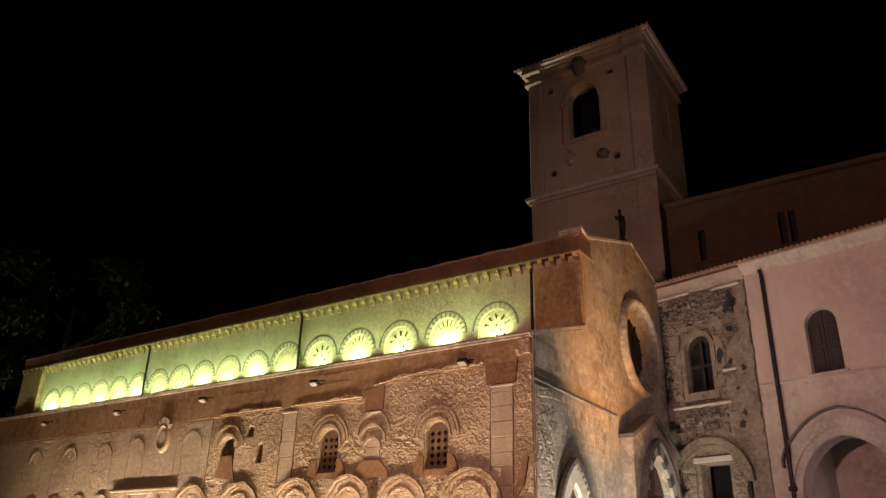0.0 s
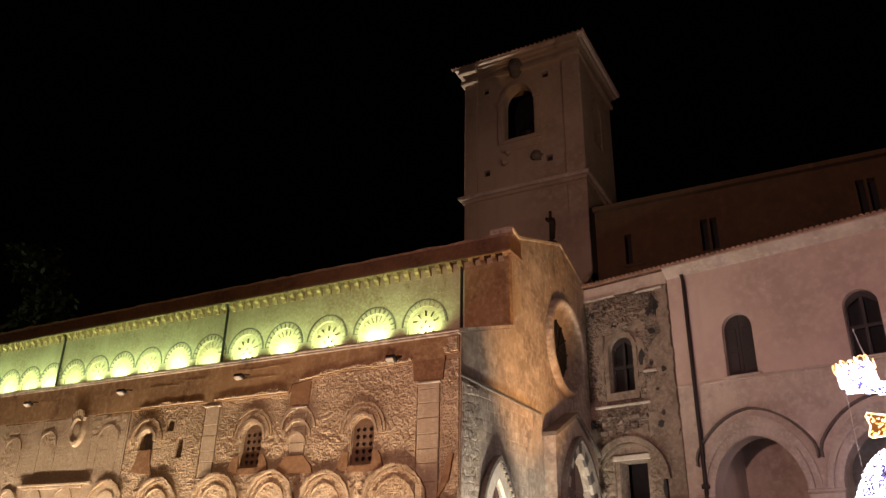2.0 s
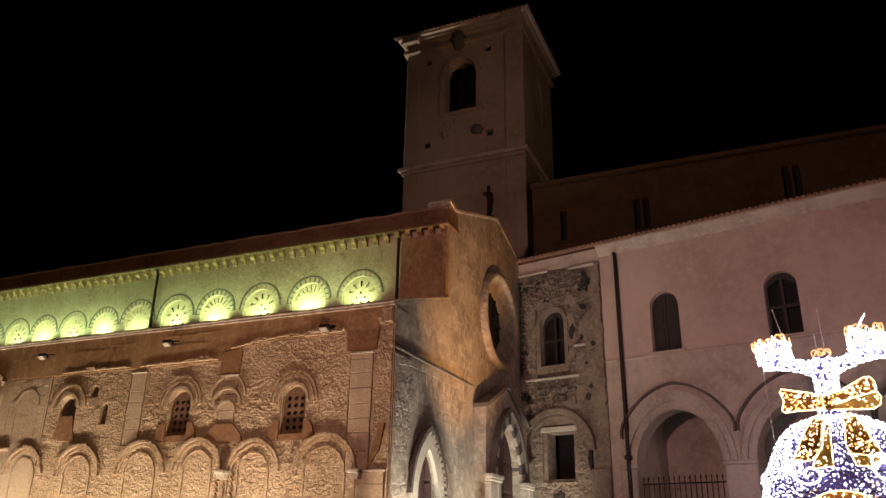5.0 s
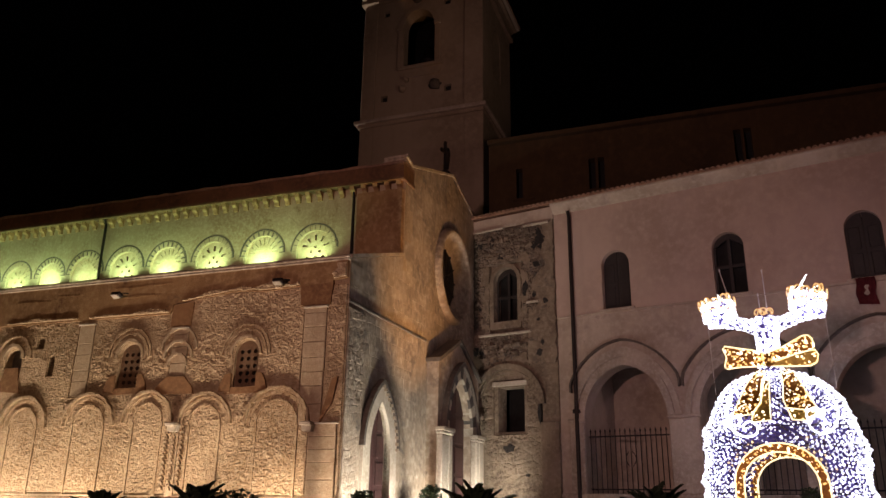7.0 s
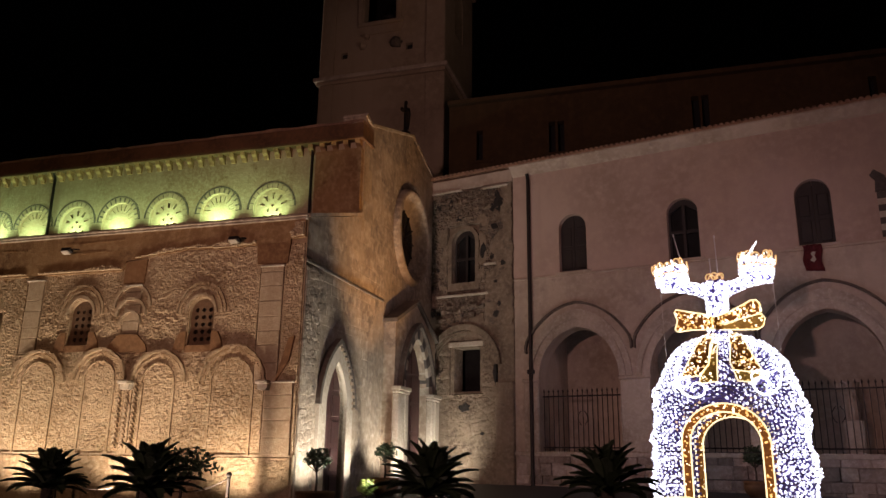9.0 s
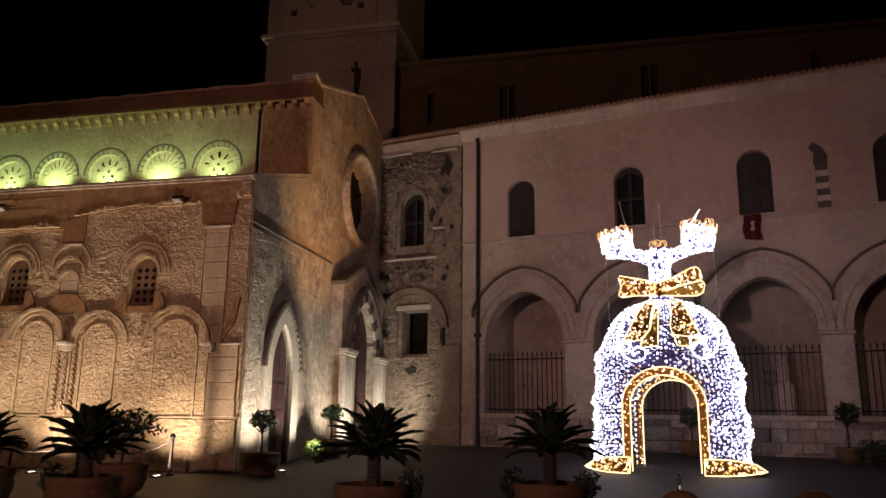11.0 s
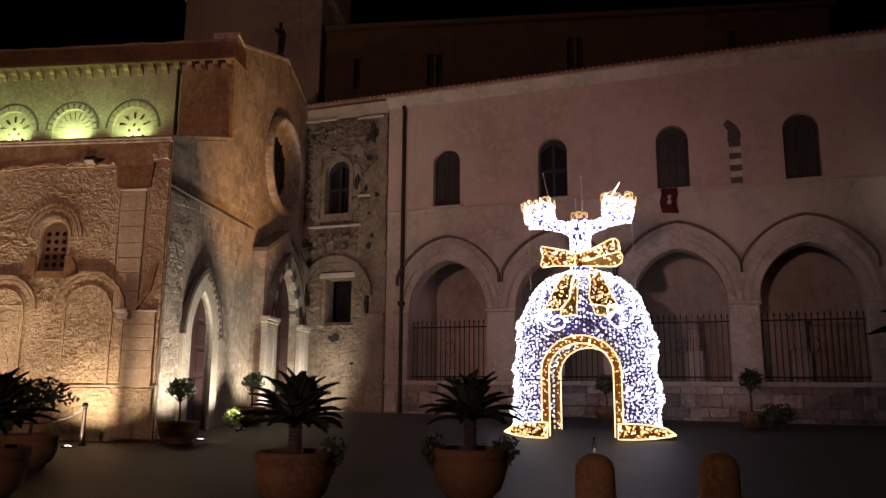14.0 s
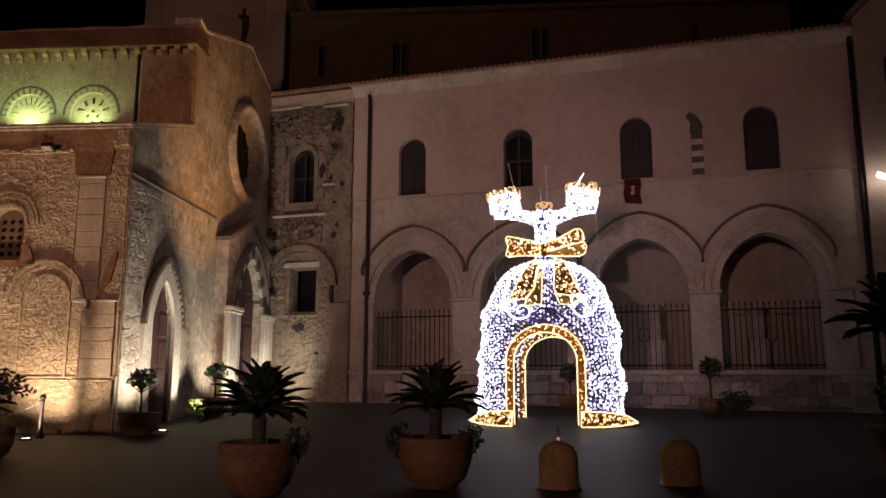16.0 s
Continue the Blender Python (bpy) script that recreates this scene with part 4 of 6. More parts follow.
# black patches on the masonry imitate the shade of broken recesses and cracks
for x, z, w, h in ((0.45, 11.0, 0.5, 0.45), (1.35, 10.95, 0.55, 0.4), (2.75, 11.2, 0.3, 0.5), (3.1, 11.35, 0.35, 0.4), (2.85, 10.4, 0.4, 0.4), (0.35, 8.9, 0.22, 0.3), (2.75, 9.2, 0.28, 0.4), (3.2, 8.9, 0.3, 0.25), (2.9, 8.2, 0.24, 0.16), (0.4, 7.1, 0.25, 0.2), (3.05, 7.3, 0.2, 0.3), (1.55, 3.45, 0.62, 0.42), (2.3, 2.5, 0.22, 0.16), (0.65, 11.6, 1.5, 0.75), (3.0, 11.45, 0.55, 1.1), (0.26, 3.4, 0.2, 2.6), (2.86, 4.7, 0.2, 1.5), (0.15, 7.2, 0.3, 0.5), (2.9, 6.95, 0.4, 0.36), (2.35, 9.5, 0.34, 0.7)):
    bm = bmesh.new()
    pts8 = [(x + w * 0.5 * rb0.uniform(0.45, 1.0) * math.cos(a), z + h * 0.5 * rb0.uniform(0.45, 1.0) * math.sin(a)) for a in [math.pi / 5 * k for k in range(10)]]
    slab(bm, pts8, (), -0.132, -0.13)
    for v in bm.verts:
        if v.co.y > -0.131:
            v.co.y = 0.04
    part("dark_hole_patch", bm, HOLE_SHADE, ruin)
rng = random.Random(5)
TORN = [[(2.42, 6.5), (3.6, 6.5), (3.6, 12.1), (3.15, 12.05), (3.1, 11.0), (3.2, 10.3), (2.8, 9.95), (2.62, 9.6), (2.66, 9.05), (2.95, 8.8), (2.5, 8.6), (2.45, 7.6)],
        [(0.02, 6.45), (2.46, 6.45), (2.4, 7.0), (1.7, 6.82), (1.2, 6.95), (0.5, 6.85), (0.02, 7.05)],
        [(0.42, 7.85), (0.76, 7.85), (0.76, 10.62), (0.45, 10.5), (0.3, 9.7), (0.5, 9.2), (0.36, 8.6)],
        [(0.7, 10.68), (2.3, 10.66), (2.55, 10.2), (2.6, 10.7), (2.45, 11.0), (1.7, 10.86), (0.9, 10.95)],
        [(2.2, 8.0), (2.4, 8.6), (2.5, 9.4), (2.45, 10.1), (2.2, 10.3)]]
for q in TORN:
    w = []
    for a, b in zip(q, q[1:] + q[:1]):
        n = max(2, int((Vector(b) - Vector(a)).length / 0.14))
        w += [tuple(Vector(a).lerp(Vector(b), k / n) + Vector((rng.uniform(-0.045, 0.045), rng.uniform(-0.045, 0.045)))) for k in range(n)]
    bm = bmesh.new()
    slab(bm, w, (), -0.125, 0.05)
    part("torn_plaster", bm, OLD_PLASTER, ruin)
for x0, x1, z in ((0.0, 1.45, 12.08), (2.35, 3.45, 12.0), (2.42, 2.95, 8.86), (0.3, 2.6, 7.72)):
    bm = bmesh.new()
    box(bm, x0, x1, -0.22, 0.05, z, z + 0.09, 0.02)
    part("broken_ledge", bm, PORTAL_STONE, ruin)
OLD = stone_meshes("old_block", RUIN_STONE, 5, 9)


def bay_ok(a, b, c, d):
    return not (b > 0.6 and a < 2.35 and d > 7.6 and c < 10.85) and rng.random() < 0.5 and a < 2.5 and (d < 8.1 or c > 10.9)


courses("old_block", OLD, ruin, 0.05, 3.55, 6.7, 11.9, 0.17, 0.27, 0.13, bay_ok, 17, 200)
PLINTH_STONE = surface("plinth_stone", (0.36, 0.29, 0.245), (0.22, 0.17, 0.14), (0.46, 0.39, 0.34), 1.1, 9, 0.95, 0.7, 10, 0.04, streak=0.3, stain=(0.10, 0.08, 0.07), stain_lo=0.6, jitter=0.4)
PLB = stone_meshes("plinth_block", PLINTH_STONE, 5, 12)
courses("plinth_block", PLB, palace, 3.65, 20.9, 0.35, 1.72, 0.36, 0.62, 0.05, lambda a, b, c, d: True, 23, 200)
bm = bmesh.new()
box(bm, 3.62, 20.95, -0.12, 0.7, 1.72, 1.88, 0.02)
part("plinth_cap", bm, ARCH_STONE, palace)
bm = bmesh.new()
box(bm, 3.62, 20.95, -0.07, 0.0, 8.12, 8.2, 0.015)
part("string_course", bm, PALE_STONE, palace)
bm = bmesh.new()
slab(bm, [(-0.02, 12.3), (-0.1, 12.35), (-0.32, 12.58), (-0.40, 12.62), (-0.40, 12.68), (0.4, 12.68), (0.4, 12.3)], (), 3.62, 20.95)
for v in bm.verts:
    v.co.x, v.co.y = v.co.y, v.co.x
part("cornice", bm, PALE_STONE, palace, "pale coved plaster eave")
bm = bmesh.new()
slab(bm, [(-0.5, 12.66), (21.0, 12.66), (21.0, 12.74), (-0.5, 12.74)], (), -0.4, -0.39)
for v in bm.verts:
    if v.co.y > -0.395:
        v.co.y, v.co.z = 4.2, v.co.z + 1.6
part("roof", bm, TILE, palace)
for i in range(110):
    x = -0.1 + i * 0.192
    bm = bmesh.new()
    o = [(x + 0.085 * math.cos(a), 12.70 + 0.085 * math.sin(a)) for a in [math.pi * k / 6 for k in range(7)]]
    n2 = [(x + 0.06 * math.cos(a), 12.70 + 0.06 * math.sin(a)) for a in [math.pi * k / 6 for k in range(7)]]
    slab(bm, o + n2[::-1], (), -0.47, 0.1)
    part("roof_tile", bm, TILE, palace)

for c in ARCADE:
    o = []
    for p in arc(c, 2.42, 4.05, 3.10, 34, 0.12):
        o.append((min(max(p[0], c - 1.995), c + 1.995), p[1]))
    hood_o = [p for p in o if p[1] > 5.3]
    hood_i = []
    for p in hood_o:
        d = Vector((c, 4.6)) - Vector(p)
        q = Vector(p) + d.normalized() * 0.075
        hood_i.append((q.x, q.y))
    # weathered hood, darkened further to draw its shadow line
    bm = bmesh.new()
    slab(bm, hood_o + hood_i[::-1], (), -0.15, 0)
    part("hood_mould", bm, DARK_STONE, palace)
    for k, (wo, wi, y) in enumerate(((0.52, 0.30, -0.10), (0.28, 0.02, -0.05))):
        bm = bmesh.new()
        ring(bm, c, 1.5 + wo - 0.08, 1.5 + wi - 0.03, 4.40, 1.82 + wo + 0.12, 1.82 + wi, y, 0.02, 26, 0.15)
        part("archivolt", bm, ARCH_STONE, palace)
PIERS = [(4.0, 4.55), (7.55, 8.58), (11.58, 12.6), (15.6, 16.52), (19.52, 20.4)]
for a, b in PIERS:
    bm = bmesh.new()
    box(bm, a, b, -0.09, 0.0, 1.88, 4.3, 0.03)
    part("pier", bm, ARCH_STONE, palace)
    bm = bmesh.new()
    box(bm, a - 0.06, b + 0.06, -0.14, 0.0, 4.3, 4.42, 0.03)
    part("impost", bm, ARCH_STONE, palace)
# gallery behind the arcade
bm = bmesh.new()
slab(bm, [(3.5, 0.5), (21.2, 0.5), (21.2, 8.2), (3.5, 8.2)], (), 3.0, 3.3)
part("gallery_back_wall", bm, PALE_STONE, palace)
# ceiling darker than the walls: the gallery's shade is in its colour
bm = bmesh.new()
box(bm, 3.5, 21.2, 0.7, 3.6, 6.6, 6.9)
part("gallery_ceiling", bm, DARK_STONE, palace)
bm = bmesh.new()
box(bm, 3.5, 21.2, 0.7, 3.6, 1.5, 1.84)
part("gallery_floor", bm, ARCH_STONE, palace)
for x in (4.25, 20.0):
    bm = bmesh.new()
    box(bm, x, x + 0.3, 0.7, 3.0, 1.84, 6.6)
    part("gallery_end_wall", bm, PALE_STONE, palace)
for c in ARCADE[1:]:
    bm = bmesh.new()
    slab(bm, [(c - 1.95, 4.4), (c - 1.95, 6.6), (c - 2.15, 6.6), (c - 2.15, 4.4)][::-1], (), 0.7, 3.0)
    part("gallery_rib", bm, PALE_STONE, palace)
for x in (14.45, 17.7, 9.8):
    bm = bmesh.new()
    box(bm, x - 0.3, x + 0.3, 1.0, 1.55, 1.84, 2.9, 0.03)
    lathe(bm, [(0.24, 2.9), (0.2, 3.0), (0.25, 3.3), (0.19, 3.6), (0.26, 3.85), (0.3, 4.05), (0, 4.06)], 10, (x, 1.28, 0))
    part("carved_fragment", bm, ARCH_STONE, palace)

# windows of the upper floor
for k, c in enumerate(WINDOWS):
    y = 0.22
    bm = bmesh.new()
    if k in (0, 2):
        o = arch(c - 0.55, c + 0.55, 8.26, 9.92, 10.5, 14)
        hs = []
        for x0, x1 in ((c - 0.46, c - 0.05), (c + 0.05, c + 0.46)):
            hs.append([(x0, 8.38), (x1, 8.38), (x1, 9.25), (x0, 9.25)])
            hs.append([(x0, 9.36), (x1, 9.36), (x1, 10.28 if x1 < c else 10.02), (x0, 10.02 if x1 < c else 10.28)])
        slab(bm, o, hs, y, y + 0.07)
        part("window_frame", bm, SHUTTER, palace)
        # black sheet stands in for the unlit room behind the frame
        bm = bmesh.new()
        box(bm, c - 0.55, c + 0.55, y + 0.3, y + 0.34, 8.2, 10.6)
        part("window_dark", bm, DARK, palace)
    else:
        slab(bm, arch(c - 0.55, c - 0.006, 8.26, 10.49, 10.491, 4), (), y, y + 0.05)
        part("shutter", bm, SHUTTER, palace, "closed dark shutter leaf")
        bm = bmesh.new()
        slab(bm, arch(c + 0.006, c + 0.55, 8.26, 10.49, 10.491, 4), (), y, y + 0.05)
        part("shutter", bm, SHUTTER, palace, "closed dark shutter leaf")
        for sx, z0, z1 in ((c - 0.28, 8.42, 9.15), (c + 0.28, 8.42, 9.15), (c - 0.28, 9.28, 10.0), (c + 0.28, 9.28, 10.0)):
            bm = bmesh.new()
            box(bm, sx - 0.17, sx + 0.17, y - 0.025, y + 0.01, z0, z1, 0.02)
            part("shutter_panel", bm, SHUTTER, palace)
    if k:
        bm = bmesh.new()
        box(bm, c - 0.66, c + 0.66, -0.10, 0.22, 8.2, 8.28, 0.015)
        part("window_sill", bm, PALE_STONE, palace)
# striped fragment of an older window
bm = bmesh.new()
slab(bm, [(15.86, 9.72), (16.26, 9.72), (16.3, 9.95), (16.16, 10.25), (15.9, 10.47), (15.76, 10.3), (15.9, 10.1)], (), -0.06, -0.015)
part("arch_fragment", bm, STRIPE, palace)
for k in range(7):
    bm = bmesh.new()
    box(bm, 15.9, 16.27, -0.05, -0.015, 8.28 + k * 0.205, 8.28 + (k + 1) * 0.205 - 0.004, 0.008)
    part("jamb_block", bm, PORTAL_STONE if k % 2 else STRIPE, palace)
# pipes
for x, z0, z1, y in ((4.3, 0.7, 12.3, -0.12), (20.86, 0.7, 12.72, -0.12)):
    bm = bmesh.new()
    tube(bm, [(x, y, z0), (x, y, z1 - 0.3), (x, y - 0.12, z1)], 0.075, 8)
    part("drainpipe", bm, IRON, palace)
    bm = bmesh.new()
    box(bm, x - 0.12, x + 0.12, y - 0.1, y + 0.1, 4.6, 4.75, 0.02)
    part("pipe_collar", bm, IRON, palace)
bm = bmesh.new()
N = 9
vs = [[bm.verts.new((13.66 + 0.54 * i / N + 0.03 * math.sin(j), -0.13 + 0.03 * math.sin(i * 1.9 + j * 0.4), 8.26 - 0.82 * j / 8 - 0.06 * (i / N) * (j / 8))) for j in range(9)] for i in range(N + 1)]
for i in range(N):
    for j in range(8):
        bm.faces.new((vs[i][j], vs[i + 1][j], vs[i + 1][j + 1], vs[i][j + 1]))
bmesh.ops.solidify(bm, geom=bm.faces[:], thickness=0.01)
ob = mesh_object("hanging_cloth", bm, RED_CLOTH, True)
ob.matrix_world = PALACE
tagged(ob, "dark red cloth hung over a palace window sill", "cloth")
bm = bmesh.new()
slab(bm, [(13.85, 7.75), (13.95, 7.68), (14.02, 7.75), (13.98, 7.9), (14.03, 8.0), (13.93, 8.02), (13.88, 7.95), (13.93, 7.85)], (), -0.178, -0.172)
part("pale_emblem", bm, ARCH_STONE, ob)


def railing(c):
    ob = thing("railing", PALACE @ pose(c, 0.35, 1.88), "tall dark iron railing with spear tips in an arch", "railing", "railings of the arcade")
    bars = bmesh.new()
    tube(bars, [(0, 0, 0), (0, 0, 2.05)], 0.016, 5)
    tube(bars, [(0, 0, 2.05), (0, 0, 2.1), (0, 0, 2.2)], [0.016, 0.035, 0.002], 5)
    bar = part("bar", bars, IRON, ob)
    bar.matrix_basis = pose(-1.45, 0, 0)
    for k in range(1, 17):
        b = new("bar", bar.data)
        b.parent = ob
        b.matrix_basis = pose(-1.45 + 0.181 * k, 0, 0)
    for z in (0.12, 1.9):
        bm = bmesh.new()
        box(bm, -1.5, 1.5, -0.02, 0.02, z, z + 0.05)
        part("rail", bm, IRON, ob)
    bm = bmesh.new()
    for sx in (-1, 1):
        tube(bm, [(sx * (0.06 + 0.12 * math.sin(a)), -0.03, 0.9 + 0.5 * a / math.pi) for a in [k * 0.35 for k in range(10)]], 0.014, 5)
    part("scroll", bm, IRON, ob)
    return ob


r0 = railing(ARCADE[0])
for c in ARCADE[1:]:
    copy_thing(r0, PALACE @ pose(c, 0.35, 1.88))

# ---------- neighbouring house ----------
house = thing("side_house", PALACE, "pale plastered house adjoining the palace", "building")
bm = bmesh.new()
slab(bm, [(20.97, -0.2), (32, -0.2), (32, 17.5), (25.5, 17.5), (20.97, 13.0)], [[(21.75, 8.7), (22.9, 8.7), (22.9, 11.6), (21.75, 11.6)]], -0.25, 6)
part("wall", bm, PINK, house)
bm = bmesh.new()
slab(bm, [(20.9, 12.95), (25.5, 17.5), (25.5, 17.75), (20.75, 13.05)], (), -0.5, 6)
part("roof", bm, TILE, house)
bm = bmesh.new()
box(bm, 21.75, 22.9, -0.1, -0.04, 8.7, 11.6)
part("shutter", bm, DOOR_WOOD, house, "closed brown shutter")
wl = thing("wall_lamp", PALACE @ pose(21.2, -0.6, 7.74), "bright wall lamp on a curved bracket", "lamp")
bm = bmesh.new()
tube(bm, [(0, 0, 0), (0.15, -0.0, -0.08), (0.3, 0.0, -0.1)], 0.08, 8)
part("bulb", bm, LENS_LIT, wl)
bm = bmesh.new()
tube(bm, [(0.3, 0, -0.08), (0.45, 0.2, 0.0), (0.45, 0.5, 0.05)], 0.02, 6)
part("bracket", bm, IRON, wl)
lamp("wall_lamp_light", "POINT", PALACE @ Vector((21.5, -0.95, 7.55)), 16, (1.0, 0.85, 0.7), size=0.08)

# ---------- bell tower ----------
tower = thing("bell_tower", TOWER, "square plastered bell tower with arched belfry openings", "tower")
bel = arch(-4.55, -2.72, 24.5, 26.95, 28.0, 14)
PUT = [(-5.68, 28.2), (-1.98, 28.25), (-5.63, 22.7), (-1.9, 22.75)]
sq = [[(x - 0.19, z - 0.19), (x + 0.19, z - 0.19), (x + 0.19, z + 0.19), (x - 0.19, z + 0.19)] for x, z in PUT]
bm = bmesh.new()
slab(bm, [(-7, 0), (0, 0), (0, 29.8), (-7, 29.8)], [bel] + sq, 0, 0.6)
part("front_wall", bm, TOWER_PLASTER, tower)
bm = bmesh.new()
slab(bm, [(0.6, 0), (6.0, 0), (6.0, 29.8), (0.6, 29.8)], [arch(2.2, 3.8, 24.5, 26.75, 27.7, 14)], -0.6, 0)
for v in bm.verts:
    v.co.x, v.co.y = v.co.y, v.co.x
part("side_wall", bm, TOWER_PLASTER, tower)
bm = bmesh.new()
box(bm, -7, -6.4, 0.6, 6, 0, 29.8)
part("side_wall", bm, TOWER_PLASTER, tower)
bm = bmesh.new()
box(bm, -6.4, -0.6, 5.4, 6, 0, 29.8)
part("rear_wall", bm, TOWER_PLASTER, tower)
# black partition added to paint the darkness inside the belfry
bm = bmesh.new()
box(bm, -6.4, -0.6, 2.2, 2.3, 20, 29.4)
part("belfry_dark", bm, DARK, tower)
# black plates put the shade of the putlog holes into colour
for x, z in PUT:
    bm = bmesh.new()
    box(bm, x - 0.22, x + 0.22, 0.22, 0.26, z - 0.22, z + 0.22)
    part("putlog_dark", bm, HOLE_SHADE, tower)
bm = bmesh.new()
lathe(bm, [(0, -0.34), (0.2, -0.3), (0.34, -0.16), (0.43, 0.02), (0.43, 0.1)], 20, sy=1.75)
bmesh.ops.rotate(bm, verts=bm.verts, matrix=Matrix.Rotation(-math.pi / 2, 3, "X"))
bmesh.ops.translate(bm, verts=bm.verts, vec=(-3.75, -0.15, 29.25))
part("oval_shield", bm, STRIPE, tower, "dark oval stone shield", True)
for x0, x1, y0, y1 in ((-7.02, -6.2, -0.12, 0.0), (-0.95, 0.1, -0.12, 0.0)):
    bm = bmesh.new()
    box(bm, x0, x1, y0, y1, 21.44, 28.9, 0.03)
    part("corner_pilaster", bm, TOWER_PLASTER, tower)
    bm = bmesh.new()
    box(bm, x0, x1, y0 + 0.05, y1, 10, 21.02, 0.03)
    part("corner_pilaster", bm, TOWER_PLASTER, tower)
bm = bmesh.new()
box(bm, 0.0, 0.1, 0, 0.95, 10, 28.9, 0.03)
part("corner_pilaster", bm, TOWER_PLASTER, tower)
# two bands get paler plaster to paint the light that the cornices catch
for z0, z1, o in ((21.02, 21.22, 0.16), (21.22, 21.44, 0.3), (28.9, 29.15, 0.2), (29.5, 29.7, 0.2), (29.7, 29.9, 0.38), (29.9, 30.08, 0.55)):
    bm = bmesh.new()
    box(bm, -7 - o, o, -o, 6 + o, z0, z1, 0.03)
    part("cornice_band", bm, PALE_STONE if o in (0.3, 0.55) else TOWER_PLASTER, tower)
for x0, x1 in ((-7.2, -6.1), (-1.05, 0.2)):
    bm = bmesh.new()
    box(bm, x0, x1, -0.62, 0, 29.52, 30.06, 0.04)
    part("cornice_break", bm, TOWER_PLASTER, tower)
    bm = bmesh.new()
    box(bm, x0, x1, -0.32, 0, 28.92, 29.2, 0.04)
    part("cornice_break", bm, TOWER_PLASTER, tower)
bm = bmesh.new()
v = [bm.verts.new(p) for p in ((-7.6, -0.6, 30.08), (0.6, -0.6, 30.08), (0.6, 6.6, 30.08), (-7.6, 6.6, 30.08), (-3.5, 3, 31.3))]
for q in ((0, 1, 4), (1, 2, 4), (2, 3, 4), (3, 0, 4), (3, 2, 1, 0)):
    bm.faces.new([v[i] for i in q])
part("roof", bm, TILE, tower)
for i in range(30):
    x = -7.7 + i * 0.285
    bm = bmesh.new()
    lathe(bm, [(0.05, 0), (0.05, 0.25)], 8, (0, 0, 0))
    bmesh.ops.rotate(bm, verts=bm.verts, matrix=Matrix.Rotation(math.pi / 2, 3, "X"))
    bmesh.ops.translate(bm, verts=bm.verts, vec=(x, -0.4, 30.1))
    part("roof_tile", bm, TILE, tower)
bm = bmesh.new()
ring(bm, -3.635, 1.14, 0.92, 26.95, 1.28, 1.05, -0.14, 0, 16)
part("belfry_arch", bm, TOWER_PLASTER, tower)
for x0 in (-4.94, -2.70):
    bm = bmesh.new()
    box(bm, x0, x0 + 0.38, -0.2, 0, 26.85, 27.05, 0.02)
    box(bm, x0 + 0.05, x0 + 0.33, -0.1, 0, 24.3, 26.85, 0.02)
    part("belfry_jamb", bm, TOWER_PLASTER, tower)
bm = bmesh.new()
box(bm, -4.8, -2.2, -0.22, 0, 24.25, 24.45, 0.03)
slab(bm, [(-4.6, 23.75), (-2.4, 23.75), (-2.2, 24.25), (-4.8, 24.25)], (), -0.06, 0)
part("belfry_sill", bm, TOWER_PLASTER, tower)
for x, z, r in ((-4.55, 23.1, 0.22), (-2.65, 23.1, 0.36), (-4.3, 23.65, 0.15)):
    bm = bmesh.new()
    lathe(bm, [(0, 0.26), (r * 0.5, 0.24), (r * 0.8, 0.12), (r, -0.02)], 14)
    for v in bm.verts:
        v.co *= 1 + 0.5 * noise.noise(v.co * 6 + Vector((x, z, 0)))
    bmesh.ops.rotate(bm, verts=bm.verts, matrix=Matrix.Rotation(math.pi / 2, 3, "X"))
    bmesh.ops.translate(bm, verts=bm.verts, vec=(x, 0, z))
    part("garland_boss", bm, DARK_STONE if r > 0.3 else TOWER_PLASTER, tower, "", True)
bm = bmesh.new()
lathe(bm, [(0.62, 25.2), (0.5, 25.5), (0.36, 26.0), (0.25, 26.3), (0, 26.4)], 16, (-3.5, 1.3, 0))
ob = mesh_object("church_bell", bm, IRON, True)
ob.matrix_world = TOWER
tagged(ob, "dark bronze bell hanging in the belfry opening", "bell")

lamp("tower_flood", "SPOT", TOWER @ Vector((-12.5, 0.5, 14.5)), 8000, (1.0, 0.86, 0.74), TOWER @ Vector((-7.1, 0.2, 28)), 0.15, 42, 1.0)

# ---------- building behind the palace roof ----------
rear = thing("rear_building", LOFT, "brown plastered building behind the palace roof, coloured dark as unlit", "building")
WN = [(-7.5, 14.4, 0), (-4.25, 14.45, 1), (1.75, 14.9, 1), (8.4, 14.9, 0)]
hs = []
for x, z, two in WN:
    hs.append([(x - 0.32, z), (x - 0.03, z), (x - 0.03, z + 1.45), (x - 0.32, z + 1.45)])
    if two:
        hs.append([(x + 0.08, z), (x + 0.36, z), (x + 0.36, z + 1.45), (x + 0.08, z + 1.45)])
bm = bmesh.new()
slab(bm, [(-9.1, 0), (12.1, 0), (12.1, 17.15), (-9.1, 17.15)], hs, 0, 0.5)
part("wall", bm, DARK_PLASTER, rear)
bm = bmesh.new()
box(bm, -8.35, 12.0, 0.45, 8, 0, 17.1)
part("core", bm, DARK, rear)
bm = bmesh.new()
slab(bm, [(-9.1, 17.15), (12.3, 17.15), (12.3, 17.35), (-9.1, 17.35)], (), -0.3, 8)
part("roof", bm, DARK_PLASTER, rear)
for x, z, two in WN:
    bm = bmesh.new()
    box(bm, x - 0.5, x + 0.5, -0.1, 0, z - 0.12, z, 0.02)
    part("window_sill", bm, DARK_PLASTER, rear)

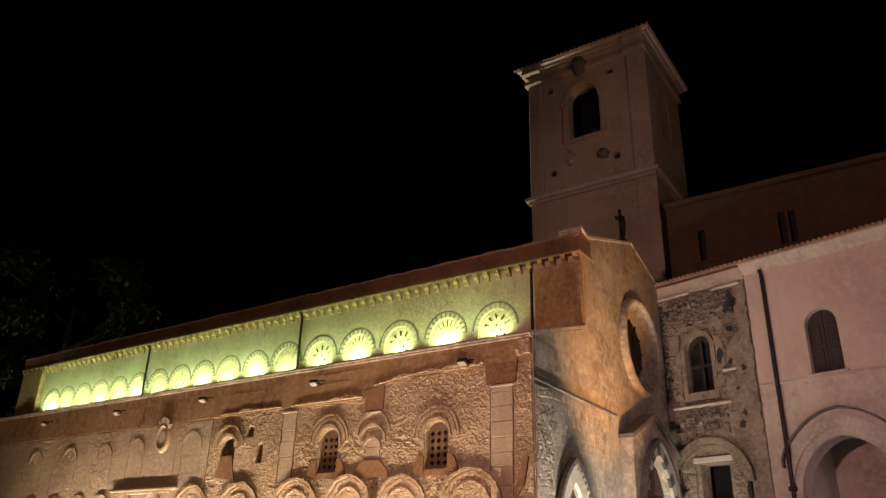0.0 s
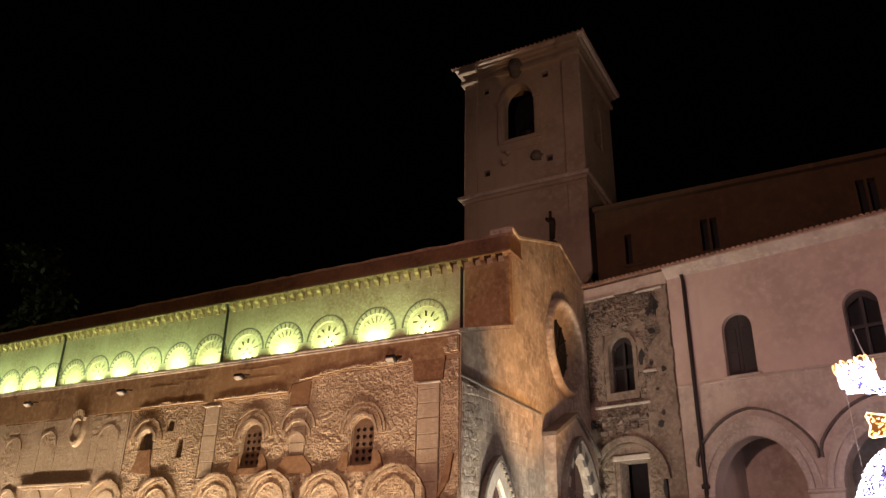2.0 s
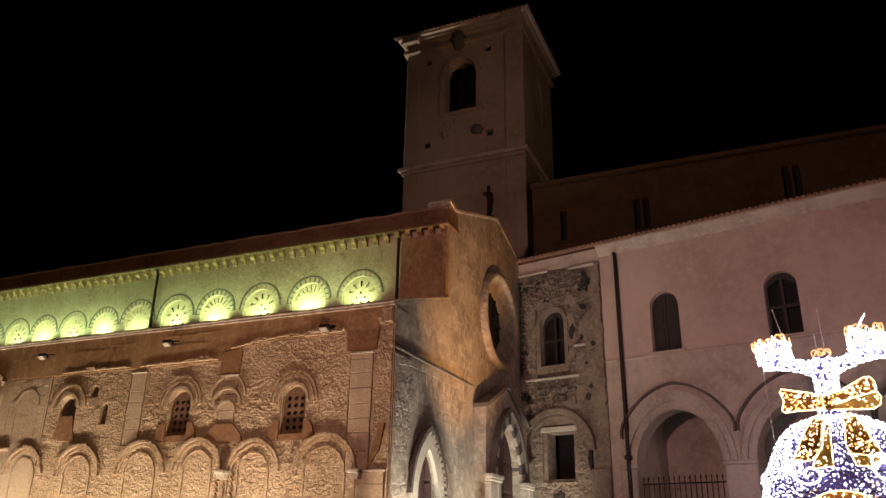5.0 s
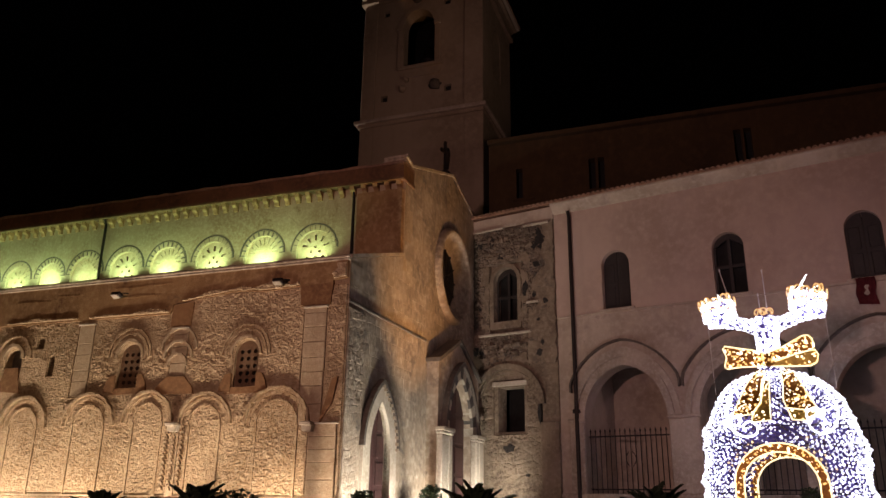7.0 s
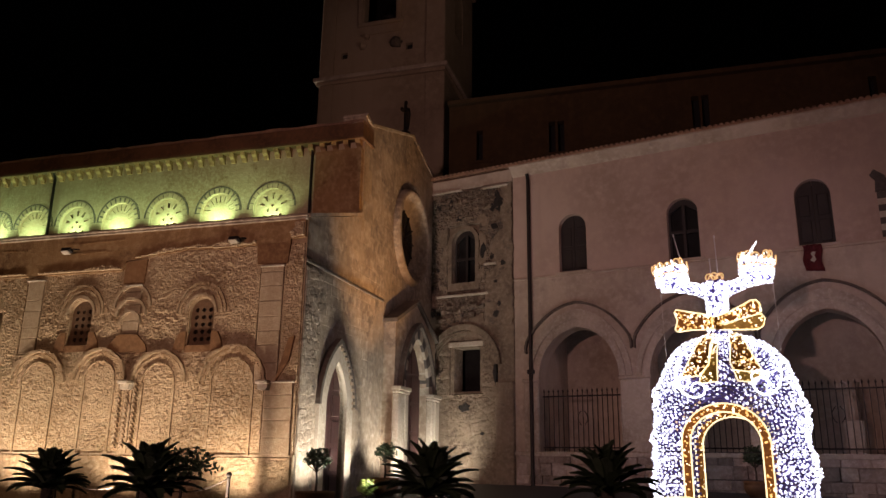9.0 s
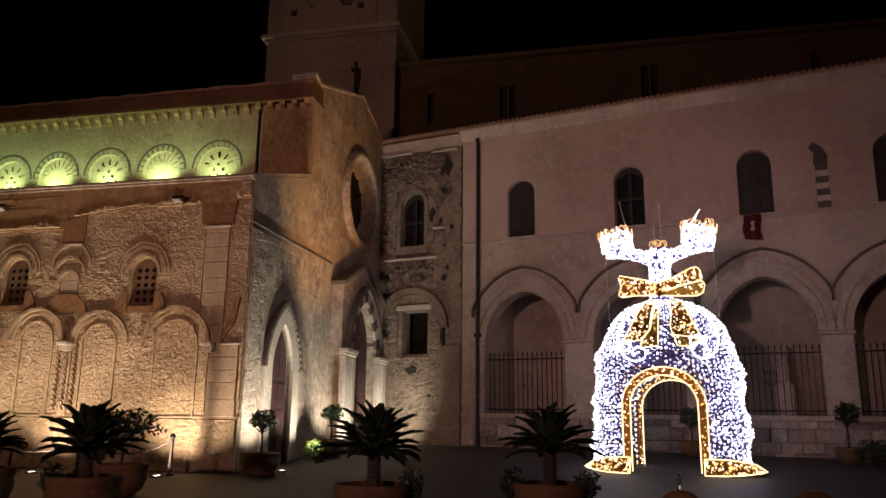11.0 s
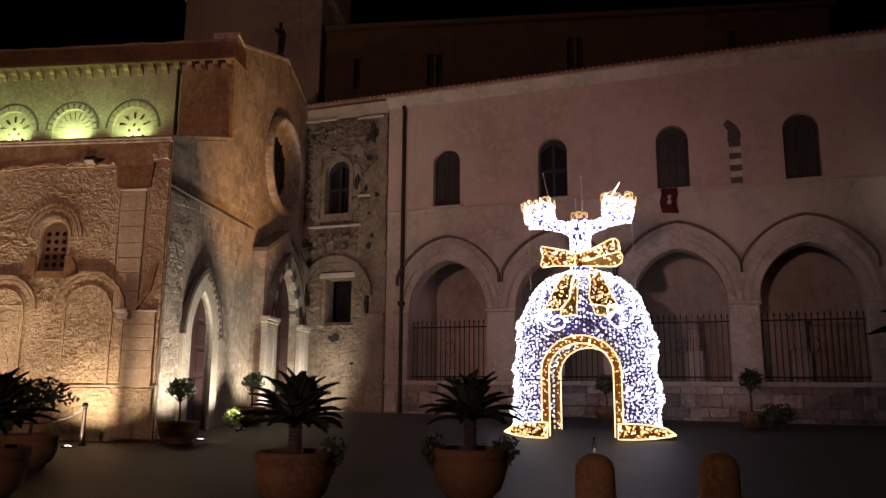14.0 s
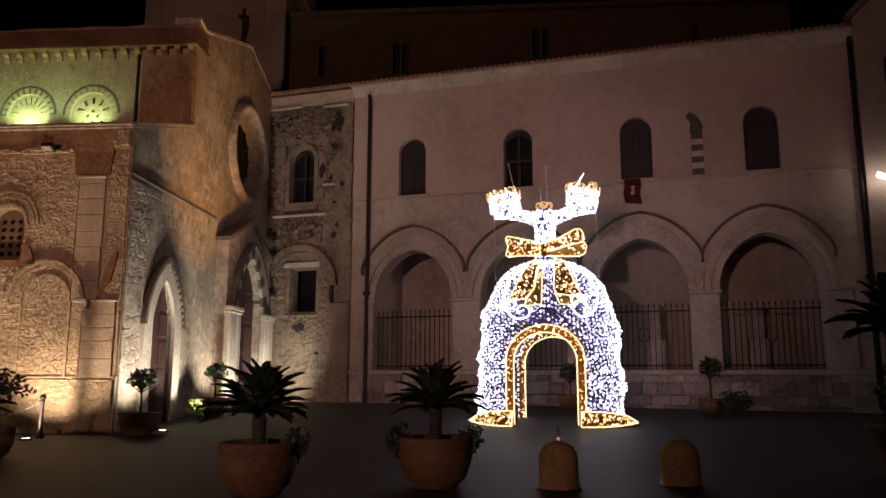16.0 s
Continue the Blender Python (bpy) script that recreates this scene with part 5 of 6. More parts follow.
# ---------- bell of lights ----------
BELL = wall_frame(Vector((11.98, 15.85, 0.4)), 132.5)
bell = thing("light_bell", BELL, "walk-through bell of white and gold light bulbs", "decoration")
HALF = [(0.15, 1.80), (0.5, 1.87), (0.8, 1.90), (1.1, 1.87), (1.5, 1.81), (2.0, 1.80), (2.5, 1.78), (3.0, 1.68), (3.4, 1.52), (3.7, 1.37), (3.95, 1.18), (4.15, 0.95), (4.3, 0.66), (4.38, 0.35), (4.42, 0.2)]
DEEP = 0.62
LEAN = -0.09                        # the dome sits a little to one side of the doorway
rb = random.Random(8)


def half_width(z):
    for (z0, w0), (z1, w1) in zip(HALF, HALF[1:]):
        if z0 <= z <= z1:
            return w0 + (w1 - w0) * (z - z0) / (z1 - z0)
    return HALF[0][1] if z < HALF[0][0] else HALF[-1][1]


def shell_point(a, z, push=0.0):
    w = half_width(z) + push
    return Vector((LEAN + w * math.sin(a), 1.25 - w * DEEP * math.cos(a), z))


def on_shell(x, z, push):
    """The point of the dome's front at x and z, pushed outwards."""
    a = math.asin(max(-0.97, min(0.97, (x - LEAN) / (half_width(z) + push))))
    return shell_point(a, z, push)


DX0, DX1, DT = -0.88, 0.72, 2.36      # doorway


def in_door(x, z, grow=0.0):
    c, w = (DX0 + DX1) / 2, (DX1 - DX0) / 2 + grow
    sp = 1.62
    return abs(x - c) < w and (z < sp or ((x - c) / w) ** 2 + ((z - sp) / (DT - sp + grow)) ** 2 < 1)


def smooth_line(pts, n=6):
    out = []
    for k in range(len(pts) - 1):
        a, b, c, d = (Vector(pts[min(max(k + q, 0), len(pts) - 1)]) for q in (-1, 0, 1, 2))
        for i in range(n):
            t = i / n
            out.append(0.5 * (2 * b + (c - a) * t + (2 * a - 5 * b + 4 * c - d) * t * t + (3 * b - a - 3 * c + d) * t ** 3))
    return out + [Vector(pts[-1])]


bm = bmesh.new()
NA, zs = 96, [0.15 + 4.2 * i / 60 for i in range(61)]
vv = [[bm.verts.new(shell_point(2 * math.pi * k / NA, z, -0.03)) for k in range(NA)] for z in zs]
for j in range(60):
    for k in range(NA):
        q = (vv[j][k], vv[j][(k + 1) % NA], vv[j + 1][(k + 1) % NA], vv[j + 1][k])
        c = sum((p.co for p in q), Vector()) / 4
        if not in_door(c.x, c.z, 0.1) and (j + k) % 2:
            bm.faces.new(q)
for v in [v for v in bm.verts if not v.link_faces]:
    bm.verts.remove(v)
part("net", bm, NET, bell, "dark violet net carrying the bulbs")
# hoops of the frame
for z in (0.75, 1.45, 2.55, 2.98, 3.6):
    bm = bmesh.new()
    run = [shell_point(2 * math.pi * k / 72, z, 0.0) for k in range(72)]
    if z < DT + 0.1:
        run = [shell_point(0.62 + (2 * math.pi - 1.24) * k / 60, z, 0.0) for k in range(61)]
    tube(bm, run, 0.012, 5, z >= DT + 0.1)
    part("frame_hoop", bm, IRON, bell)


def bulbs(name, points, r, material, parent):
    v, f = [], []
    base = [Vector(p) for p in ((1, 0, 0), (-1, 0, 0), (0, 1, 0), (0, -1, 0), (0, 0, 1), (0, 0, -1))]
    tri = ((0, 2, 4), (2, 1, 4), (1, 3, 4), (3, 0, 4), (2, 0, 5), (1, 2, 5), (3, 1, 5), (0, 3, 5))
    for p in points:
        s, k = len(v), r * rb.choice((0.55, 0.75, 0.9, 1.0, 1.25, 1.45))
        v += [tuple(p + b * k) for b in base]
        f += [(s + a, s + b, s + c) for a, b, c in tri]
    me = bpy.data.meshes.new(name)
    me.from_pydata(v, [], f)
    me.materials.append(material)
    ob = new(name, me)
    ob.parent = parent
    return tagged(ob, kind="stuff")


def quilt(rows_a, rows_b, push, n=12, m=5):
    """A grid over the dome between two edges, given as runs of (x, z)."""
    def along(run, u):
        k = min(int(u * (len(run) - 1)), len(run) - 2)
        t = u * (len(run) - 1) - k
        return Vector(run[k]).lerp(Vector(run[k + 1]), t)
    out = []
    for i in range(n + 1):
        a, b = along(rows_a, i / n), along(rows_b, i / n)
        out.append([on_shell(*a.lerp(b, j / m), push + 0.03 * math.sin(i * 0.9 + j)) for j in range(m + 1)])
    return out


def ribbon(name, grid_, material, label, rope, dots, gold_):
    bm = bmesh.new()
    g = [[bm.verts.new(p) for p in row] for row in grid_]
    for i in range(len(g) - 1):
        for j in range(len(g[0]) - 1):
            bm.faces.new((g[i][j], g[i][j + 1], g[i + 1][j + 1], g[i + 1][j]))
    bmesh.ops.solidify(bm, geom=bm.faces[:], thickness=0.02)
    part(name, bm, material, bell, label)
    out = Vector((0, -0.03, 0))
    edge = [row[0] + out for row in grid_] + [p + out for p in grid_[-1][1:]] + [row[-1] + out for row in grid_[-2::-1]]
    bm = bmesh.new()
    tube(bm, edge, 0.013, 6)
    part("rope_light", bm, rope, bell)
    for _ in range(dots):
        i, j = rb.randrange(len(grid_) - 1), rb.randrange(len(grid_[0]) - 1)
        u, w = rb.random(), rb.random()
        (gold_ if rb.random() < 0.6 else cream).append(grid_[i][j].lerp(grid_[i + 1][j], u).lerp(grid_[i][j + 1].lerp(grid_[i + 1][j + 1], u), w) + out)


pts, gold, cream = [], [], []
for k in range(104):
    a = 2 * math.pi * k / 104
    z = 0.16 + rb.random() * 0.08
    while z < 4.38:
        lump = 0.05 * math.sin(z * 5.2 + a * 5) + 0.035 * math.sin(z * 11.0 - a * 9)
        p = shell_point(a + rb.uniform(-0.012, 0.012), z, 0.05 + (lump if z < 3.2 else lump * 0.4) + rb.uniform(-0.02, 0.03))
        centre = p.y < 1.25 and abs(p.x + 0.05) < 0.95 and 2.45 < p.z < 3.7
        if not in_door(p.x, p.z, 0.2) and not (centre and rb.random() < 0.42):
            (gold if (p.y < 1.2 and in_door(p.x, p.z, 0.5) and p.z > 1.9 and rb.random() < 0.4) else pts).append(p)
        z += (0.088 if abs(p.x) > 0.9 or z > 3.5 else 0.105) * rb.uniform(0.5, 1.5)
bulbs("bulb_string", pts, 0.027, WHITE_LED, bell)

# gold doorway: two arches and a lining
for y, name in ((0.02, "front_arch"), (2.35, "back_arch")):
    c, w = (DX0 + DX1) / 2, (DX1 - DX0) / 2
    o, i2 = arc(c, w + 0.2, 1.62, DT - 1.62 + 0.2, 24), arc(c, w, 1.62, DT - 1.62, 24)
    o = [(o[0][0], 0.05)] + o + [(o[-1][0], 0.05)]
    i2 = [(i2[0][0], 0.05)] + i2 + [(i2[-1][0], 0.05)]
    bm = bmesh.new()
    slab(bm, o + i2[::-1], (), y - 0.03, y + 0.10)
    part(name, bm, GOLD_NET, bell, "gold tinsel doorway arch")
    for line in (o, i2):
        bm = bmesh.new()
        tube(bm, [(p[0], y - 0.06, p[1]) for p in line], 0.016, 6)
        part("rope_light", bm, GOLD_ROPE, bell)
    for k in range(len(o) - 1):
        for _ in range(26 if k in (0, len(o) - 2) else 4):
            u, t = rb.random(), rb.random()
            a, b = Vector(o[k]).lerp(Vector(o[k + 1]), u), Vector(i2[k]).lerp(Vector(i2[k + 1]), u)
            q = a.lerp(b, t)
            (gold if rb.random() < 0.7 else cream).append(Vector((q.x, y - 0.06, q.y)))
# flared gold feet, curved out and up at the tip
for s, x0, x1 in ((-1, -0.92, -2.12), (1, 0.80, 2.16)):
    lo, hi = [], []
    for k in range(11):
        u = k / 10
        x = x0 + (x1 - x0) * u
        lo.append(Vector((x, -0.24 + 0.62 * u ** 2, 0.0 + 0.10 * u ** 3)))
        hi.append(Vector((x0 + (x1 - x0) * u * 0.84, -0.12 + 0.62 * u ** 2, 0.37 - 0.13 * u ** 3)))
    bm = bmesh.new()
    a = [bm.verts.new(p) for p in lo]
    b = [bm.verts.new(p) for p in hi]
    c = [bm.verts.new((p.x, 1.05, p.z)) for p in hi]
    d = [bm.verts.new((p.x, 1.05, 0.0)) for p in lo]
    for k in range(10):
        bm.faces.new((a[k], a[k + 1], b[k + 1], b[k]))
        bm.faces.new((b[k], b[k + 1], c[k + 1], c[k]))
        bm.faces.new((c[k], c[k + 1], d[k + 1], d[k]))
    for q in (0, 10):
        bm.faces.new((a[q], b[q], c[q], d[q]))
    part("foot", bm, GOLD_NET, bell, "flared gold tinsel foot")
    bm = bmesh.new()
    tube(bm, [p + Vector((0, -0.03, 0.02)) for p in lo + hi[::-1]], 0.016, 6, True)
    part("rope_light", bm, GOLD_ROPE, bell)
    for _ in range(130):
        k, u, t = rb.randrange(10), rb.random(), rb.random()
        (gold if rb.random() < 0.7 else cream).append(lo[k].lerp(lo[k + 1], u).lerp(hi[k].lerp(hi[k + 1], u), t) + Vector((0, -0.03, 0)))
# ribbon tails with their folded ends
TAILS = ((([(-0.45, 4.4), (-0.74, 3.88), (-0.93, 3.48), (-1.06, 3.2)], [(-0.2, 4.4), (-0.32, 4.0), (-0.36, 3.54), (-0.58, 3.26)]), GOLD_NET, 105),
         (([(0.12, 4.4), (0.17, 4.0), (0.15, 3.6), (0.2, 3.38)], [(0.38, 4.4), (0.58, 3.95), (0.72, 3.62), (0.9, 3.27)]), GOLD_NET, 105),
         (([(-0.25, 4.1), (-0.35, 3.56), (-0.56, 3.26), (-0.6, 3.06)], [(-0.13, 4.1), (-0.15, 3.7), (-0.16, 3.4), (-0.16, 3.1)]), PALE_GOLD, 26),
         (([(0.22, 3.36), (0.26, 3.24), (0.3, 3.1)], [(0.82, 3.28), (0.76, 3.18), (0.7, 3.06)]), PALE_GOLD, 14))
for (ea, eb), mat_, dots in TAILS:
    ribbon("ribbon_tail", quilt(ea, eb, 0.13 if mat_ is GOLD_NET else 0.10), mat_, "gold tinsel ribbon tail", GOLD_ROPE, dots, gold)
# bow
BY = 0.5
BOW = (([(-0.12, 4.70), (-0.4, 4.80), (-0.75, 4.88), (-1.06, 4.95), (-1.1, 4.88), (-1.03, 4.66), (-1.1, 4.44), (-1.04, 4.38), (-0.7, 4.41), (-0.4, 4.40), (-0.12, 4.43)], -0.2, GOLD_NET, 105),
       ([(-0.05, 4.72), (0.25, 4.82), (0.5, 4.94), (0.74, 5.06), (0.86, 5.07), (0.94, 4.98), (0.97, 4.78), (0.85, 4.70), (0.5, 4.62), (0.2, 4.55), (-0.05, 4.52)], -0.22, GOLD_NET, 100),
       ([(-0.02, 4.50), (0.3, 4.58), (0.62, 4.68), (0.96, 4.74), (1.03, 4.62), (0.98, 4.44), (0.84, 4.36), (0.5, 4.37), (0.2, 4.39), (0.0, 4.40)], -0.08, PALE_GOLD, 22))
for loop, dy, mat_, dots in BOW:
    if sum(a[0] * b[1] - b[0] * a[1] for a, b in zip(loop, loop[1:] + loop[:1])) < 0:
        loop = loop[::-1]
    bm = bmesh.new()
    slab(bm, loop, (), BY + dy, BY + dy + 0.14)
    part("bow_loop", bm, mat_, bell, "gold tinsel bow loop")
    bm = bmesh.new()
    tube(bm, [(x, BY + dy - 0.03, z) for x, z in loop], 0.015, 6, True)
    part("rope_light", bm, GOLD_ROPE, bell)
    n = 0
    while n < dots:
        p = (rb.uniform(-1.15, 1.05), rb.uniform(4.3, 5.1))
        if inside(p, loop):
            (gold if rb.random() < 0.6 else cream).append(Vector((p[0], BY + dy - 0.03, p[1])))
            n += 1
bm = bmesh.new()
lathe(bm, [(0.0, 4.38), (0.12, 4.41), (0.15, 4.56), (0.12, 4.70), (0.0, 4.73)], 12, (-0.08, BY - 0.14, 0))
part("bow_knot", bm, GOLD_NET, bell, "", True)
for _ in range(40):
    a, z = rb.uniform(-1.4, 1.4), rb.uniform(4.42, 4.68)
    gold.append(Vector((-0.08 + 0.16 * math.sin(a), BY - 0.14 - 0.16 * math.cos(a), z)))
# candelabrum above: neck, two arms and two tilted cups
white2 = []
NECK = [(0.26, 4.4), (0.25, 4.75), (0.23, 4.95), (0.24, 5.2), (0.29, 5.5), (0.31, 5.72), (0.2, 5.8), (0.0, 5.82)]
bm = bmesh.new()
lathe(bm, NECK, 16, (-0.11, 1.0, 0))
part("neck", bm, NET, bell, "", True)
for _ in range(950):
    k, u, a = rb.randrange(5), rb.random(), rb.uniform(0, 2 * math.pi)
    r = NECK[k][0] + (NECK[k + 1][0] - NECK[k][0]) * u + 0.02
    white2.append(Vector((-0.11 + r * math.sin(a), 1.0 - r * math.cos(a), NECK[k][1] + (NECK[k + 1][1] - NECK[k][1]) * u)))
for k in range(5):
    a = 2 * math.pi * k / 5
    bm = bmesh.new()
    tube(bm, [Vector((-0.11 + 0.15 * math.sin(a) + 0.08 * math.cos(t), 1.0 - 0.15 * math.cos(a) - 0.1, 5.86 + 0.09 * math.sin(t))) for t in [2 * math.pi * j / 10 for j in range(10)]], 0.014, 5, True)
    part("gold_loop", bm, AMBER_ROPE, bell)
for s, arm_, cup_, tilt in ((-1, [(-0.25, 5.42), (-0.6, 5.60), (-1.05, 5.72), (-1.52, 5.76)], (-1.2, 5.86), -7), (1, [(0.05, 5.45), (0.4, 5.62), (0.85, 5.76), (1.27, 5.80)], (0.9, 5.92), 6)):
    path = smooth_line(arm_, 4)
    bm = bmesh.new()
    tube(bm, [(p.x, 1.0, p.y) for p in path], [0.17 - 0.05 * k / (len(path) - 1) for k in range(len(path))], 10)
    part("arm", bm, NET, bell)
    for _ in range(620):
        k = rb.randrange(len(path) - 1)
        p = path[k].lerp(path[k + 1], rb.random())
        a = rb.uniform(0, 2 * math.pi)
        white2.append(Vector((p.x, 1.0 - 0.17 * math.cos(a), p.y + 0.15 * math.sin(a))))
    turn = Matrix.Translation((cup_[0], 1.0, cup_[1])) @ Matrix.Rotation(radians(tilt), 4, "Y") @ Matrix.Scale(0.9, 4)
    CUP = [(0.30, 0.0), (0.42, 0.08), (0.44, 0.2), (0.40, 0.32), (0.3, 0.4), (0.0, 0.42)]
    bm = bmesh.new()
    lathe(bm, CUP, 18)
    bmesh.ops.transform(bm, matrix=turn, verts=bm.verts)
    part("candle_cup", bm, NET, bell, "", True)
    for _ in range(520):
        a, z = rb.uniform(0, 2 * math.pi), rb.uniform(-0.08, 0.38)
        white2.append(turn @ Vector((0.45 * math.sin(a), -0.45 * math.cos(a), z)))
    bm = bmesh.new()
    tube(bm, [turn @ Vector((0.475 * math.sin(2 * math.pi * j / 28), -0.475 * math.cos(2 * math.pi * j / 28), 0.16 + 0.03 * math.sin(j * 1.7))) for j in range(28)], 0.022, 6, True)
    part("gold_loop", bm, AMBER_ROPE, bell)
    for k in range(11):
        a = 2 * math.pi * k / 11
        lean = 0.36 + 0.1 * (k % 2)
        c0 = Vector((lean * math.sin(a), -lean * math.cos(a), 0.38 + 0.05 * (k % 3)))
        bm = bmesh.new()
        tube(bm, [turn @ (c0 + Vector((0.10 * math.cos(t) * math.cos(a) + 0.05 * math.sin(a), -0.05 + 0.09 * math.cos(t) * math.sin(a), 0.13 * math.sin(t)))) for t in [2 * math.pi * j / 12 for j in range(12)]], 0.016, 5, True)
        part("gold_loop", bm, AMBER_ROPE, bell)
    for _ in range(70):
        a = rb.uniform(0, 2 * math.pi)
        cream.append(turn @ Vector((0.4 * math.sin(a), -0.4 * math.cos(a), rb.uniform(0.3, 0.55))))
    end = arm_[-1][0]
    bm = bmesh.new()
    tube(bm, [(end, 0.95, 5.72), (end + 0.04, 0.95, 3.85)], 0.010, 4)
    part("stay_wire", bm, PORTAL_STONE, bell)
bulbs("crown_bulb_string", white2, 0.031, WHITE_LED, bell)
bulbs("gold_bulb_string", gold, 0.021, GOLD_LED, bell)
bulbs("cream_bulb_string", cream, 0.022, CREAM_LED, bell)
for x0, z0, x1, z1 in ((-0.9, 6.25, -1.09, 7.11), (-0.03, 5.85, -0.05, 6.96), (-0.2, 5.85, -0.21, 6.34)):
    bm = bmesh.new()
    tube(bm, [(x0, 0.95, z0), (x0 + (x1 - x0) * 0.6, 0.95, z0 + (z1 - z0) * 0.55), (x1, 0.95, z1)], [0.012, 0.014, 0.010], 6)
    part("candle_rod", bm, CREAM_ROD, bell, "unlit pale light rod")
    bm = bmesh.new()
    lathe(bm, [(0.0, -0.05), (0.02, -0.02), (0.02, 0.03), (0.0, 0.06)], 8, (x1, 0.95, z1))
    part("rod_tip", bm, CREAM_ROD, bell, "", True)
for x0, z0, x1, z1 in ((0.70, 6.3, 0.99, 6.75), (-1.12, 6.25, -1.2, 6.46)):
    bm = bmesh.new()
    tube(bm, [(x0, 0.95, z0), (x0 + (x1 - x0) * 0.5, 0.95, z0 + (z1 - z0) * 0.5), (x1, 0.95, z1)], [0.03, 0.026, 0.008], 8)
    part("flame_bulb", bm, WHITE_ROPE, bell, "lit white candle flame")
# white scrolls on the front
CURLS = ([(-0.55, 4.2), (-1.0, 3.85), (-1.2, 3.4), (-1.1, 2.98), (-0.82, 2.74), (-0.52, 2.78), (-0.48, 2.98), (-0.66, 3.08), (-0.80, 2.98), (-0.74, 2.86)],
         [(-1.05, 3.7), (-1.16, 3.3), (-1.02, 3.0), (-0.86, 3.08), (-0.88, 3.24), (-1.0, 3.22)],
         [(0.45, 4.2), (0.98, 3.9), (1.26, 3.4), (1.18, 2.96), (0.92, 2.76), (0.68, 2.88), (0.66, 3.1), (0.84, 3.18), (0.98, 3.06), (0.92, 2.94)],
         [(1.0, 3.2), (0.82, 3.36), (0.62, 3.26), (0.64, 3.06)])
for curl in CURLS:
    bm = bmesh.new()
    tube(bm, [on_shell(x, z, 0.2) for x, z in smooth_line(curl)], 0.026, 6)
    part("scroll_rope", bm, WHITE_ROPE, bell)
for s in (-1, 1):
    bm = bmesh.new()
    tube(bm, [shell_point(s * (0.25 + 0.5 * (4.2 - z) / 1.3), z, 0.06) for z in [4.25 - 0.13 * k for k in range(11)]], 0.020, 6)
    part("rib_rope", bm, WHITE_ROPE, bell)

# ---------- pots, palms and shrubs ----------
def pot(p, r, h, label="large terracotta pot standing on the paving", flare=False):
    ob = thing("plant_pot", Matrix.Translation(p), label, "plant pot", "pots on the square")
    bm = bmesh.new()
    if flare:
        prof = [(0.55 * r, 0), (0.6 * r, 0.04), (0.93 * r, 0.84 * h), (1.0 * r, 0.85 * h), (1.03 * r, 0.93 * h), (1.0 * r, h), (0.88 * r, h), (0.84 * r, 0.8 * h), (0, 0.8 * h)]
    else:
        prof = [(0.62 * r, 0), (0.66 * r, 0.05), (0.86 * r, 0.2 * h), (1.0 * r, 0.5 * h), (1.02 * r, 0.68 * h), (0.97 * r, 0.76 * h), (1.0 * r, 0.8 * h), (1.05 * r, 0.92 * h), (1.02 * r, h), (0.9 * r, h), (0.86 * r, 0.86 * h), (0, 0.86 * h)]
    lathe(bm, prof, 36)
    part("bowl", bm, TERRACOTTA, ob, "", True)
    bm = bmesh.new()
    lathe(bm, [(0, 0.9 * h), (0.5 * r, 0.91 * h), (0.86 * r, 0.87 * h)], 20)
    part("soil", bm, SOIL, ob)
    return ob


def frond_mesh(seed, length):
    rg = random.Random(seed)
    bm = bmesh.new()
    line = []
    for k in range(13):
        u = k / 12
        line.append(Vector((length * (u - 0.12 * u * u), 0, length * (0.42 * u - 0.42 * u * u))))
    tube(bm, line, [0.014 * (1 - 0.8 * k / 12) for k in range(13)], 4)
    for k in range(2, 38):
        u = k / 38
        i = min(int(u * 12), 11)
        p = line[i].lerp(line[i + 1], u * 12 - i)
        d = (line[i + 1] - line[i]).normalized()
        ll = length * 0.21 * math.sin(math.pi * (0.12 + 0.83 * u)) * rg.uniform(0.85, 1.1)
        for s in (-1, 1):
            tip = p + d * ll * 0.55 + Vector((0, s * ll * 0.8, 0.22 * ll))
            w = d * 0.018
            mid = p.lerp(tip, 0.5) + Vector((0, 0, 0.02))
            a = [bm.verts.new(q) for q in (p - w, p + w, mid + w, tip, mid - w)]
            bm.faces.new(a)
    me = bpy.data.meshes.new("frond")
    bm.to_mesh(me)
    bm.free()
    me.materials.append(PALM)
    return me


FRONDS = [frond_mesh(k, 0.86) for k in range(4)]


def palm(p, trunk, scale, seed, count=46):
    rg = random.Random(seed)
    ob = thing("sago_palm", Matrix.Translation(p), "dark sago palm with arching fronds in a terracotta pot", "palm", "palms on the square")
    bm = bmesh.new()
    prof = []
    for k in range(9):
        z = trunk * k / 8
        prof += [(0.085 * scale, z), (0.10 * scale, z + 0.03)]
    lathe(bm, prof + [(0.06, trunk + 0.08), (0, trunk + 0.1)], 12)
    part("trunk", bm, BARK, ob)
    for k in range(count):
        f = new("frond", FRONDS[k % 4])
        f.parent = ob
        tilt = -74 + 84 * (k / count) + rg.uniform(-6, 6)
        f.matrix_basis = Matrix.Translation((0, 0, trunk)) @ Matrix.Rotation(2.4 * k + rg.uniform(-0.2, 0.2), 4, "Z") @ Matrix.Rotation(radians(tilt), 4, "Y") @ Matrix.Scale(scale * rg.uniform(0.85, 1.1), 4)
    return ob


